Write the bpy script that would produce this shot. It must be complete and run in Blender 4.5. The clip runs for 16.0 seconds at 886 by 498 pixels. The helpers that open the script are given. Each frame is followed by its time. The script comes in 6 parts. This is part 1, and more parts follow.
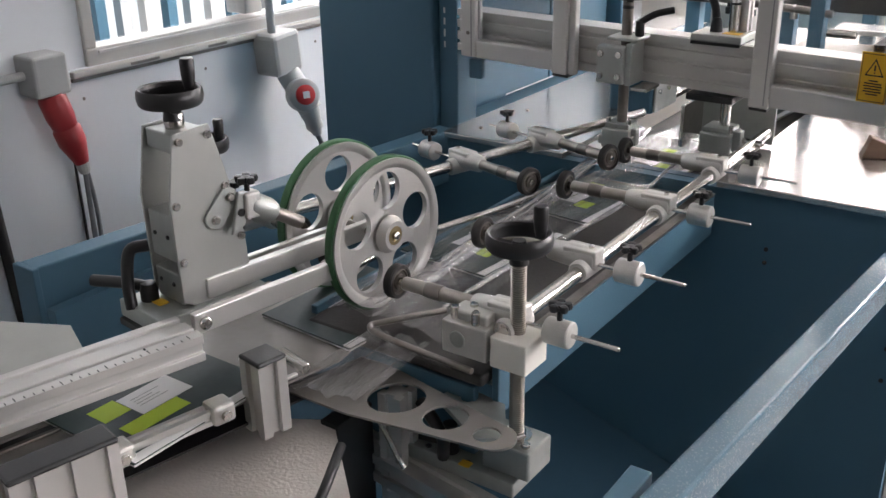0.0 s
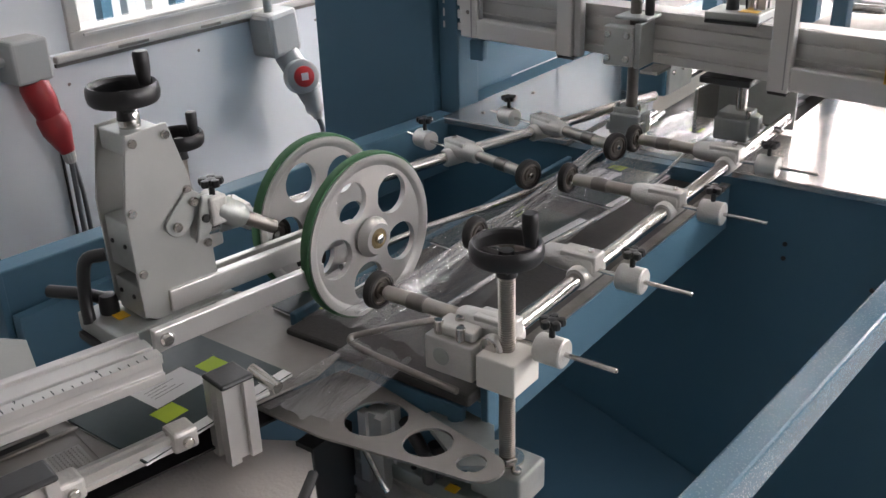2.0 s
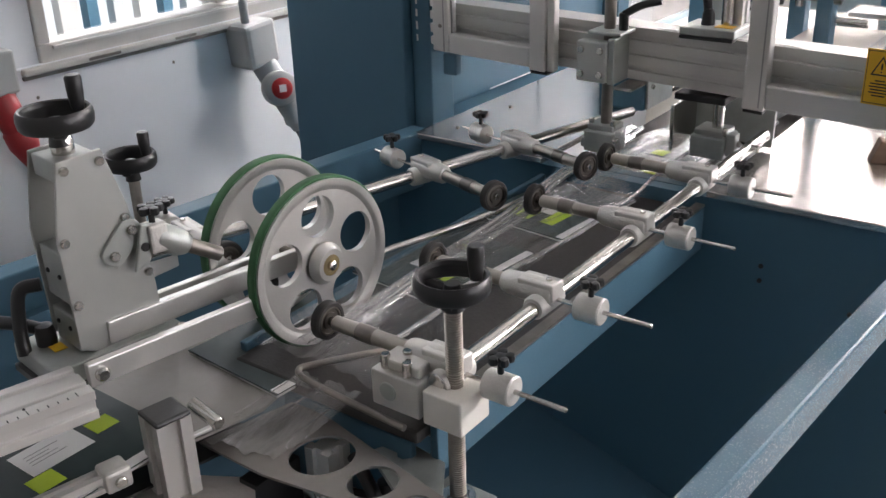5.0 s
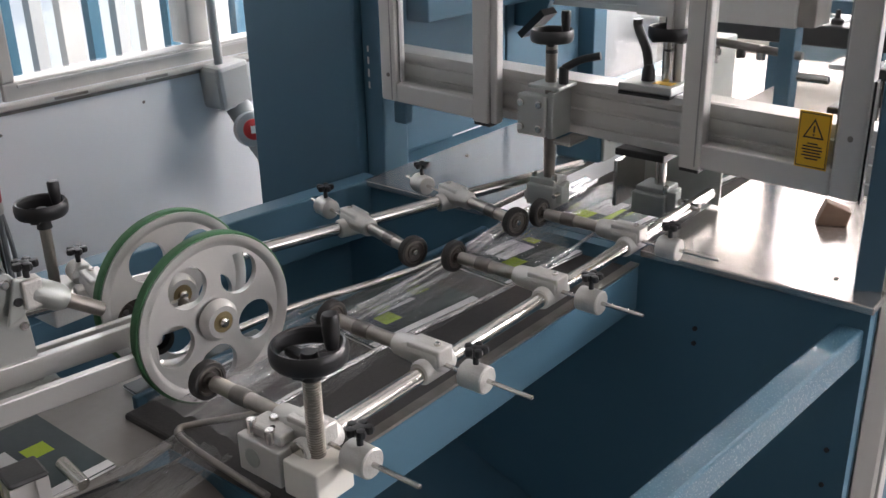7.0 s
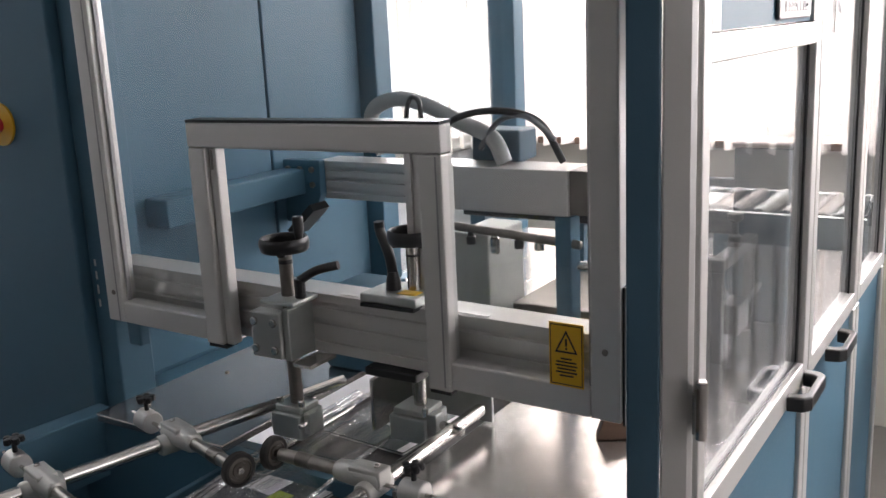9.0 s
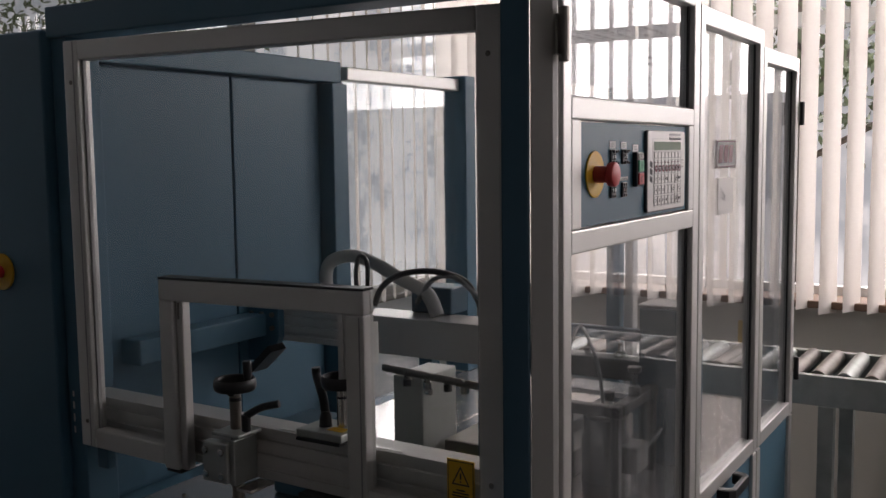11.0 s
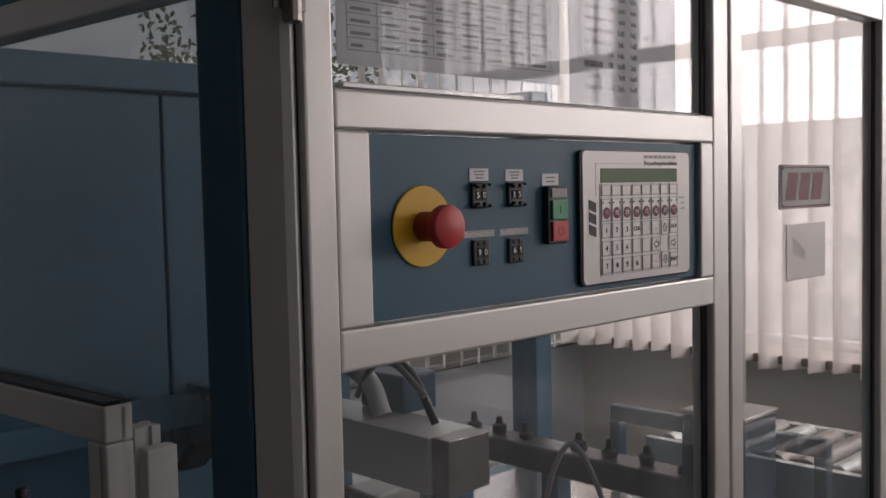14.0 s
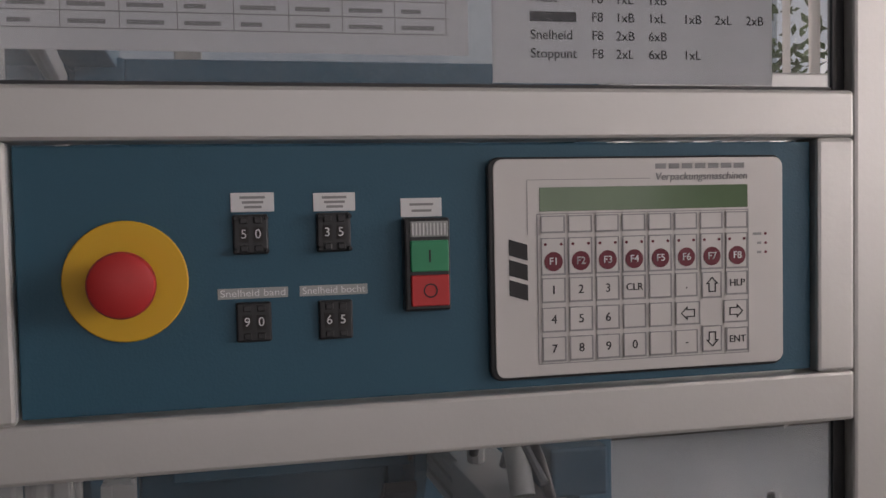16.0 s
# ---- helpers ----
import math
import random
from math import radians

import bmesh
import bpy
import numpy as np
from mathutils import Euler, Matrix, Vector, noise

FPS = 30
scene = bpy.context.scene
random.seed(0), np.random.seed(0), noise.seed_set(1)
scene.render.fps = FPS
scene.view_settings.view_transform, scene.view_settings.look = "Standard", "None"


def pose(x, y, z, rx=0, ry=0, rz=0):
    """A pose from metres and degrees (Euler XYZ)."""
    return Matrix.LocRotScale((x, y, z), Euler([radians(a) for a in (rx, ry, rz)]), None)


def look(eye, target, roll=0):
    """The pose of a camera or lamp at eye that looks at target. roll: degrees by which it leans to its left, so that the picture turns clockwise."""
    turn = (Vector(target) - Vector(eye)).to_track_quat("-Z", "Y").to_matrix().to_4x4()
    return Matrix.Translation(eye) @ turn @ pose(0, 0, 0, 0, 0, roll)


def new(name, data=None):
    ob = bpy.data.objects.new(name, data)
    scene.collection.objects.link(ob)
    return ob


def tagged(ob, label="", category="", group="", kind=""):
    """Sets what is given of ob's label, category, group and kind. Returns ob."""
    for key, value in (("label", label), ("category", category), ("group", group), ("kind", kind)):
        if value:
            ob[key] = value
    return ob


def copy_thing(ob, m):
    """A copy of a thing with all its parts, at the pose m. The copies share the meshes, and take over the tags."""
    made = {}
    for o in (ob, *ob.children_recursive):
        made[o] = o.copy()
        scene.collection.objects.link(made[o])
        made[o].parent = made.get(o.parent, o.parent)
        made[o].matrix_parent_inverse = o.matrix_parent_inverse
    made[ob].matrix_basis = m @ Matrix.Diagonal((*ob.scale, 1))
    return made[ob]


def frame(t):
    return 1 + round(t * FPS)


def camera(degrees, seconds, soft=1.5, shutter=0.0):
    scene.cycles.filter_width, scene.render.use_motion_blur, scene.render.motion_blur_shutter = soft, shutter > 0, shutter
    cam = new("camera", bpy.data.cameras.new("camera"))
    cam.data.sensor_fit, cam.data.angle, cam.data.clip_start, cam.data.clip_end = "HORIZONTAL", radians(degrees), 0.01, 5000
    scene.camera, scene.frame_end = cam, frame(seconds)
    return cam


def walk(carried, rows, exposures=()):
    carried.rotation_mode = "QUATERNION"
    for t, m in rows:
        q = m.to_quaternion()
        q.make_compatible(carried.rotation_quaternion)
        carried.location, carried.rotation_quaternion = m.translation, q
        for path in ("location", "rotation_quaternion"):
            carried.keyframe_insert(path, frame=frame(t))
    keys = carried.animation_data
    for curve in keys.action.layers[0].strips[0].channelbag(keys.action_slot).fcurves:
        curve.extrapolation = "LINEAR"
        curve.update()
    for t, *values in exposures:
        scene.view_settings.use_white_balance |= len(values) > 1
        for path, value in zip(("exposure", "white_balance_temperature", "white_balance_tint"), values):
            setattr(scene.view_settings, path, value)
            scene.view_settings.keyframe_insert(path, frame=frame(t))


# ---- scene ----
cam = camera(49.0, 16.0)
# seconds, eye x, y, z, yaw, pitch, roll
ROWS = [
    (0, 0.0000, -0.0000, 1.4500, 35.094, -22.878, 0.952),
    (0.5, -0.0249, 0.0240, 1.4490, 35.201, -23.672, 1.288),
    (1, -0.0272, 0.0331, 1.4487, 35.188, -24.041, 1.582),
    (1.5, -0.0247, 0.0680, 1.4441, 35.869, -24.351, 1.590),
    (2, -0.0264, 0.1133, 1.4465, 36.218, -24.514, 1.722),
    (2.5, -0.0215, 0.1535, 1.4507, 37.295, -24.343, 1.861),
    (3, -0.0162, 0.1713, 1.4543, 37.955, -24.402, 1.378),
    (3.5, -0.0134, 0.1761, 1.4531, 37.347, -24.485, 1.308),
    (6, 0.0077, 0.2228, 1.4582, 36.373, -24.227, 1.719),
    (6.5, 0.0363, 0.2665, 1.4644, 37.355, -23.618, 1.929),
    (7, 0.1036, 0.3167, 1.4736, 38.994, -22.442, 1.192),
    (7.5, 0.1557, 0.3594, 1.4763, 37.139, -21.272, 1.882),
    (8, 0.1535, 0.4675, 1.4774, 33.543, -20.058, 2.543),
    (8.5, 0.1217, 0.6095, 1.5039, 32.251, -17.765, 2.310),
    (9, 0.1497, 0.6318, 1.4865, 31.654, -13.164, 2.569),
    (9.5, 0.2260, 0.5717, 1.5236, 31.975, -9.567, 3.153),
    (10, 0.3095, 0.4726, 1.5713, 30.891, -7.350, 3.125),
    (10.2, 0.3429, 0.4494, 1.5634, 31.060, -6.380, 2.382),
    (12.3, 0.3819, 0.6841, 1.5805, 31.335, -4.755, -0.115),
    (12.5, 0.3596, 0.7405, 1.5736, 31.566, -4.051, 0.671),
    (13, 0.3791, 0.8669, 1.5669, 35.391, -4.516, 1.926),
    (13.5, 0.4000, 1.0714, 1.5773, 40.221, -3.034, 1.158),
    (14, 0.4092, 1.2284, 1.5643, 45.403, -3.369, 1.283),
    (14.5, 0.3421, 1.4085, 1.5723, 49.402, -2.868, 1.148),
    (15, 0.3251, 1.5571, 1.5662, 55.155, -1.598, 2.666),
    (15.5, 0.3536, 1.6975, 1.5711, 66.066, -1.654, 0.820),
    (16, 0.3882, 1.8187, 1.5753, 76.618, -2.657, 1.182),
]
EXPOSURES = [(0.0, 0.68, 6500, 9), (6.5, 0.62, 6500, 9), (7.5, 0.46, 6500, 9), (8.5, 0.36, 6500, 9), (9.0, 0.08, 6500, 9), (9.5, -0.32, 6500, 9), (10.2, -1.1, 6600, 10),
             (12.3, -2.15, 6700, 12), (13.5, -2.1, 6700, 12), (14.5, -1.95, 6700, 12), (16.0, -1.75, 6750, 13)]
walk(cam, [(t, pose(x, y, z, 90 + pitch, roll, yaw)) for t, x, y, z, yaw, pitch, roll in ROWS], EXPOSURES)

# ---- light ----
world = bpy.data.worlds.new("sky")
scene.world = world
world.use_nodes = True
wn = world.node_tree
sky = wn.nodes.new("ShaderNodeTexSky")
sky.sky_type, sky.sun_disc = "NISHITA", False
sky.sun_elevation, sky.sun_rotation = radians(38), radians(20)
wn.links.new(sky.outputs[0], wn.nodes["Background"].inputs[0])
wn.nodes["Background"].inputs[1].default_value = 0.12


def window_light(name, eye, target, sx, sy, watts, colour=(1.0, 0.935, 0.955)):
    lamp = bpy.data.lights.new(name, "AREA")
    lamp.shape, lamp.size, lamp.size_y, lamp.energy, lamp.color = "RECTANGLE", sx, sy, watts, colour
    ob = new(name, lamp)
    ob.matrix_world = look(eye, target)
    return ob


# daylight by the back and left windows, plus an added fill lamp at right
window_light("daylight_back", (0.8, 5.5, 3.925), (0.8, 0, 3.925), 8.0, 4.15, 3300)
window_light("daylight_left", (-2.02, 2.45, 1.72), (0, 1.6, 0.9), 2.3, 1.2, 13)
window_light("daylight_right", (3.1, 2.3, 1.75), (-0.2, 2.0, 1.2), 3.0, 1.5, 17)

# ---- materials ----


def material(name, colour, rough=0.5, metal=0.0, vary=0.12, scale=6.0, grain=0.0, grain_scale=120.0, stretch=(1, 1, 1), wear=None, coat=0.0, spec=0.5):
    m = bpy.data.materials.new(name)
    m.use_nodes = True
    nt = m.node_tree
    b = nt.nodes["Principled BSDF"]
    tc = nt.nodes.new("ShaderNodeTexCoord")
    mp = nt.nodes.new("ShaderNodeMapping")
    mp.inputs["Scale"].default_value = stretch
    nt.links.new(tc.outputs["Object"], mp.inputs[0])
    big = nt.nodes.new("ShaderNodeTexNoise")
    big.inputs["Scale"].default_value, big.inputs["Detail"].default_value = scale, 6
    nt.links.new(mp.outputs[0], big.inputs["Vector"])
    fine = nt.nodes.new("ShaderNodeTexNoise")
    fine.inputs["Scale"].default_value, fine.inputs["Detail"].default_value = grain_scale, 3
    nt.links.new(mp.outputs[0], fine.inputs["Vector"])
    mix = nt.nodes.new("ShaderNodeMix")
    mix.data_type = "RGBA"
    other = wear or tuple(c * (1 - vary * 2.2) for c in colour)
    mix.inputs[6].default_value, mix.inputs[7].default_value = (*colour, 1), (*other, 1)
    ramp = nt.nodes.new("ShaderNodeMapRange")
    ramp.inputs[1].default_value, ramp.inputs[2].default_value = 0.38, 0.72
    ramp.inputs[3].default_value, ramp.inputs[4].default_value = 0.0, min(1.0, vary * 4)
    nt.links.new(big.outputs[0], ramp.inputs[0])
    nt.links.new(ramp.outputs[0], mix.inputs[0])
    nt.links.new(mix.outputs[2], b.inputs["Base Color"])
    rr = nt.nodes.new("ShaderNodeMapRange")
    rr.inputs[3].default_value, rr.inputs[4].default_value = max(0.02, rough * 0.82), min(1, rough * 1.2)
    nt.links.new(fine.outputs[0], rr.inputs[0])
    nt.links.new(rr.outputs[0], b.inputs["Roughness"])
    b.inputs["Metallic"].default_value = metal
    b.inputs["Specular IOR Level"].default_value = spec
    b.inputs["Coat Weight"].default_value = coat
    if grain:
        bump = nt.nodes.new("ShaderNodeBump")
        bump.inputs["Strength"].default_value, bump.inputs["Distance"].default_value = grain, 0.002
        nt.links.new(fine.outputs[0], bump.inputs["Height"])
        nt.links.new(bump.outputs[0], b.inputs["Normal"])
    return m


def pane_material(name, tint, gloss_rough=0.03, haze=0.0, wrinkle=0.0, wrinkle_scale=30.0, stretch=(1, 1, 1), least=0.0):
    m = bpy.data.materials.new(name)
    m.use_nodes = True
    nt = m.node_tree
    nt.nodes.remove(nt.nodes["Principled BSDF"])
    tr = nt.nodes.new("ShaderNodeBsdfTransparent")
    tr.inputs[0].default_value = (*tint, 1)
    gl = nt.nodes.new("ShaderNodeBsdfGlossy")
    gl.inputs["Roughness"].default_value = gloss_rough
    fr = nt.nodes.new("ShaderNodeLayerWeight")
    fr.inputs[0].default_value = 0.5
    pw = nt.nodes.new("ShaderNodeMath")
    pw.operation = "POWER"
    pw.inputs[1].default_value = 4.0
    mixer = nt.nodes.new("ShaderNodeMixShader")
    add = nt.nodes.new("ShaderNodeMath")
    add.operation, add.use_clamp = "MULTIPLY_ADD", True
    add.inputs[1].default_value, add.inputs[2].default_value = 0.85, least
    nt.links.new(fr.outputs["Facing"], pw.inputs[0])
    nt.links.new(pw.outputs[0], add.inputs[0])
    nt.links.new(add.outputs[0], mixer.inputs[0])
    nt.links.new(tr.outputs[0], mixer.inputs[1])
    nt.links.new(gl.outputs[0], mixer.inputs[2])
    last = mixer.outputs[0]
    tc = nt.nodes.new("ShaderNodeTexCoord")
    mp = nt.nodes.new("ShaderNodeMapping")
    mp.inputs["Scale"].default_value = stretch
    nt.links.new(tc.outputs["Object"], mp.inputs[0])
    if haze:
        df = nt.nodes.new("ShaderNodeBsdfDiffuse")
        df.inputs[0].default_value = (0.8, 0.82, 0.84, 1)
        nz = nt.nodes.new("ShaderNodeTexNoise")
        nz.inputs["Scale"].default_value, nz.inputs["Detail"].default_value = 9, 6
        nt.links.new(mp.outputs[0], nz.inputs["Vector"])
        mr = nt.nodes.new("ShaderNodeMapRange")
        mr.inputs[1].default_value, mr.inputs[2].default_value = 0.35, 0.8
        mr.inputs[3].default_value, mr.inputs[4].default_value = haze * 0.4, haze * 1.8
        nt.links.new(nz.outputs[0], mr.inputs[0])
        second = nt.nodes.new("ShaderNodeMixShader")
        nt.links.new(mr.outputs[0], second.inputs[0])
        nt.links.new(last, second.inputs[1])
        nt.links.new(df.outputs[0], second.inputs[2])
        last = second.outputs[0]
    if wrinkle:
        nz = nt.nodes.new("ShaderNodeTexNoise")
        nz.inputs["Scale"].default_value, nz.inputs["Detail"].default_value, nz.inputs["Distortion"].default_value = wrinkle_scale, 3, 0.8
        nt.links.new(mp.outputs[0], nz.inputs["Vector"])
        bump = nt.nodes.new("ShaderNodeBump")
        bump.inputs["Strength"].default_value, bump.inputs["Distance"].default_value = wrinkle, 0.01
        nt.links.new(nz.outputs[0], bump.inputs["Height"])
        nt.links.new(bump.outputs[0], gl.inputs["Normal"])
    nt.links.new(last, nt.nodes["Material Output"].inputs[0])
    return m


def glow_material(name, bright, dark, strength, scale=1.2):
    m = bpy.data.materials.new(name)
    m.use_nodes = True
    nt = m.node_tree
    nt.nodes.remove(nt.nodes["Principled BSDF"])
    em = nt.nodes.new("ShaderNodeEmission")
    em.inputs[1].default_value = strength
    tc = nt.nodes.new("ShaderNodeTexCoord")
    nz = nt.nodes.new("ShaderNodeTexNoise")
    nz.inputs["Scale"].default_value, nz.inputs["Detail"].default_value = scale, 9
    nz.inputs["Roughness"].default_value = 0.75
    nt.links.new(tc.outputs["Object"], nz.inputs["Vector"])
    rp = nt.nodes.new("ShaderNodeValToRGB")
    rp.color_ramp.elements[0].position, rp.color_ramp.elements[0].color = 0.47, (*dark, 1)
    rp.color_ramp.elements[1].position, rp.color_ramp.elements[1].color = 0.53, (*bright, 1)
    nt.links.new(nz.outputs[0], rp.inputs[0])
    nt.links.new(rp.outputs[0], em.inputs[0])
    nt.links.new(em.outputs[0], nt.nodes["Material Output"].inputs[0])
    return m


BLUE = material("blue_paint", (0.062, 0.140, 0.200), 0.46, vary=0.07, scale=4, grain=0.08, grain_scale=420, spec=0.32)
# same blue as the bed, slightly lighter and glossier to give the rail its highlight
BLUE_GLOSS = material("rail_sheen_blue", (0.066, 0.146, 0.205), 0.26, vary=0.08, scale=5, grain=0.08, grain_scale=420, coat=0.3)
# dark blue of posts and columns; on the bed bottom it carries shade
BLUE_DARK = material("dark_and_shaded_blue", (0.036, 0.086, 0.128), 0.45, vary=0.08, scale=4, grain=0.1, grain_scale=500)
PANEL_BLUE = material("panel_blue", (0.024, 0.098, 0.150), 0.5, vary=0.06, scale=5, grain=0.12, grain_scale=700)
ALU = material("anodised_aluminium", (0.60, 0.59, 0.57), 0.42, 0.55, vary=0.05, scale=5, grain=0.05, grain_scale=300, stretch=(1, 1, 1))
ALU_RAW = material("milled_aluminium", (0.68, 0.67, 0.65), 0.36, 0.85, vary=0.08, scale=14, grain=0.1, grain_scale=260)
CAST = material("cast_aluminium", (0.62, 0.61, 0.58), 0.48, 0.7, vary=0.12, scale=30, grain=0.35, grain_scale=350)
ZINC = material("zinc_plate", (0.44, 0.46, 0.44), 0.45, 0.75, vary=0.14, scale=22, grain=0.1, grain_scale=180)
GREYPAINT = material("grey_painted_steel", (0.42, 0.43, 0.40), 0.5, 0.15, vary=0.09, scale=18, grain=0.1, grain_scale=300)
STEEL = material("polished_steel", (0.62, 0.60, 0.57), 0.2, 1.0, vary=0.12, scale=25, grain=0.05, grain_scale=200)
STEEL_BRUSHED = material("stainless_sheet", (0.56, 0.54, 0.52), 0.3, 1.0, vary=0.06, scale=5, grain=0.06, grain_scale=90, stretch=(1, 14, 1))
STEEL_DARK = material("worn_steel", (0.26, 0.24, 0.22), 0.38, 0.95, vary=0.18, scale=30, grain=0.15, grain_scale=200)
THREAD = material("threaded_steel", (0.42, 0.39, 0.35), 0.33, 1.0, vary=0.15, scale=40)
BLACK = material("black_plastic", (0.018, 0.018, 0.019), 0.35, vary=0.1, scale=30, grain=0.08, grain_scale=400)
RUBBER = material("black_rubber", (0.028, 0.026, 0.025), 0.75, vary=0.15, scale=30, grain=0.2)
GREY_PLASTIC = material("grey_plastic", (0.40, 0.41, 0.40), 0.5, vary=0.08, scale=12, grain=0.08)
GREEN = material("green_tyre", (0.045, 0.145, 0.060), 0.6, vary=0.14, scale=30, grain=0.2)
WHITE_PLASTIC = material("white_nylon", (0.74, 0.72, 0.66), 0.45, vary=0.05, scale=15)
BRASS = material("brass", (0.45, 0.36, 0.20), 0.35, 0.9, vary=0.2, scale=40)
YELLOW = material("yellow_plastic", (0.72, 0.42, 0.02), 0.5, vary=0.05, scale=20)
RED = material("red_plastic", (0.52, 0.03, 0.03), 0.42, vary=0.06, scale=20)
RED_DARK = material("dark_red_plastic", (0.33, 0.025, 0.03), 0.45, vary=0.1, scale=20)
GREEN_BUTTON = material("green_plastic", (0.03, 0.28, 0.13), 0.45, vary=0.06, scale=20)
PAPER = material("white_paper", (0.78, 0.78, 0.78), 0.6, vary=0.04, scale=14)
LIME = material("lime_paper", (0.46, 0.62, 0.03), 0.55, vary=0.06, scale=14)
COVER = material("dark_green_cover", (0.022, 0.042, 0.044), 0.42, vary=0.12, scale=10)
BELT = material("dark_belt", (0.045, 0.042, 0.04), 0.6, vary=0.12, scale=12, grain=0.2, grain_scale=300)
WALL_WHITE = material("white_wall_panel", (0.66, 0.69, 0.715), 0.55, vary=0.05, scale=2.2, grain=0.03, grain_scale=60)
PLASTER = material("cream_plaster", (0.72, 0.68, 0.61), 0.75, vary=0.06, scale=2.5, grain=0.03, grain_scale=60)
ROOM_GREY = material("grey_painted_wall", (0.20, 0.19, 0.18), 0.75, vary=0.06, scale=2.5)
CEILING = material("white_ceiling", (0.80, 0.80, 0.79), 0.85, vary=0.04, scale=3, grain=0.1)
FLOOR = material("grey_floor", (0.22, 0.21, 0.20), 0.45, vary=0.12, scale=3, grain=0.1)
FRAME_GREY = material("weathered_window_frame", (0.50, 0.49, 0.46), 0.5, vary=0.14, scale=9, grain=0.05)
FRAME_WHITE = material("white_window_frame", (0.74, 0.75, 0.74), 0.4, vary=0.04, scale=8)


def slat_material(name, light, dark, through_light):
    m = bpy.data.materials.new(name)
    m.use_nodes = True
    nt = m.node_tree
    b = nt.nodes["Principled BSDF"]
    tc = nt.nodes.new("ShaderNodeTexCoord")
    wv = nt.nodes.new("ShaderNodeTexNoise")
    wv.inputs["Scale"].default_value, wv.inputs["Detail"].default_value = 160, 4
    nt.links.new(tc.outputs["Object"], wv.inputs["Vector"])
    cr = nt.nodes.new("ShaderNodeMix")
    cr.data_type = "RGBA"
    cr.inputs[6].default_value, cr.inputs[7].default_value = (*light, 1), (*dark, 1)
    nt.links.new(wv.outputs[0], cr.inputs[0])
    nt.links.new(cr.outputs[2], b.inputs["Base Color"])
    b.inputs["Roughness"].default_value = 0.8
    tl = nt.nodes.new("ShaderNodeBsdfTranslucent")
    nt.links.new(cr.outputs[2], tl.inputs[0])
    mx = nt.nodes.new("ShaderNodeMixShader")
    mx.inputs[0].default_value = through_light
    nt.links.new(b.outputs[0], mx.inputs[1])
    nt.links.new(tl.outputs[0], mx.inputs[2])
    nt.links.new(mx.outputs[0], nt.nodes["Material Output"].inputs[0])
    return m


SLAT = slat_material("cream_blind_slat", (0.80, 0.76, 0.72), (0.70, 0.66, 0.62), 0.5)
SHEET = slat_material("thin_white_paper", (0.82, 0.82, 0.83), (0.77, 0.77, 0.78), 0.15)
THIN_PLATE = slat_material("white_translucent_plastic", (0.84, 0.83, 0.82), (0.80, 0.79, 0.78), 0.5)
TRAY = material("hammered_tray_steel", (0.72, 0.67, 0.63), 0.40, 0.25, vary=0.14, scale=9, grain=0.5, grain_scale=210)
TOWER = material("satin_zinc_sheet", (0.46, 0.47, 0.45), 0.36, 0.62, vary=0.1, scale=16, grain=0.06, grain_scale=160)
MESH = material("ribbed_grip_mat", (0.36, 0.35, 0.33), 0.5, 0.4, vary=0.12, scale=20, grain=0.2)
BEARING = material("oxidised_bearing_steel", (0.15, 0.135, 0.12), 0.42, 0.8, vary=0.2, scale=40, grain=0.2)
SATIN = material("satin_steel_sheet", (0.60, 0.57, 0.55), 0.20, 0.85, vary=0.1, scale=7, grain=0.06, grain_scale=80, stretch=(1, 9, 1))
DECK = material("scuffed_grey_sheet", (0.28, 0.262, 0.245), 0.45, 0.45, vary=0.14, scale=14, grain=0.08, grain_scale=120)
WOOD = material("brown_wood", (0.20, 0.125, 0.085), 0.5, vary=0.15, scale=10, stretch=(1, 8, 8))
KEYPAD = material("silver_keypad_foil", (0.60, 0.58, 0.56), 0.45, 0.25, vary=0.03, scale=12)
LCD = material("green_lcd", (0.15, 0.22, 0.13), 0.07, vary=0.1, scale=14)
INK = material("black_ink", (0.02, 0.02, 0.022), 0.6, vary=0.05)
MAROON = material("maroon_ink", (0.16, 0.02, 0.035), 0.55, vary=0.05)
GREY_INK = material("grey_ink", (0.30, 0.30, 0.30), 0.6, vary=0.05)
CABLE = material("grey_cable", (0.16, 0.17, 0.18), 0.5, vary=0.08, scale=30)
GLASS = pane_material("clear_pane", (0.94, 0.95, 0.95), 0.01, haze=0.012, least=0.035)
DUSTY = pane_material("dusty_clear_pane", (0.92, 0.93, 0.94), 0.02, haze=0.045, least=0.010)
HANGING = pane_material("hanging_film", (0.84, 0.83, 0.82), 0.09, haze=0.12, wrinkle=0.9, wrinkle_scale=14, stretch=(7, 0.6, 3), least=0.14)
FOLD = pane_material("folded_film", (0.80, 0.80, 0.80), 0.10, haze=0.05, wrinkle=0.5, wrinkle_scale=22, stretch=(5, 0.6, 5), least=0.5)
FILM = pane_material("clear_film", (0.92, 0.92, 0.92), 0.07, haze=0.02, wrinkle=0.8, wrinkle_scale=16, stretch=(6, 0.45, 6), least=0.08)
STREET_GLOW = glow_material("pale_street", (0.66, 0.62, 0.64), (0.34, 0.34, 0.37), 4.2, 0.9)
FACADE_GLOW = glow_material("bright_hazy_sky", (0.90, 0.93, 1.0), (0.70, 0.75, 0.85), 0.9, 0.8)

# ---- mesh helpers ----


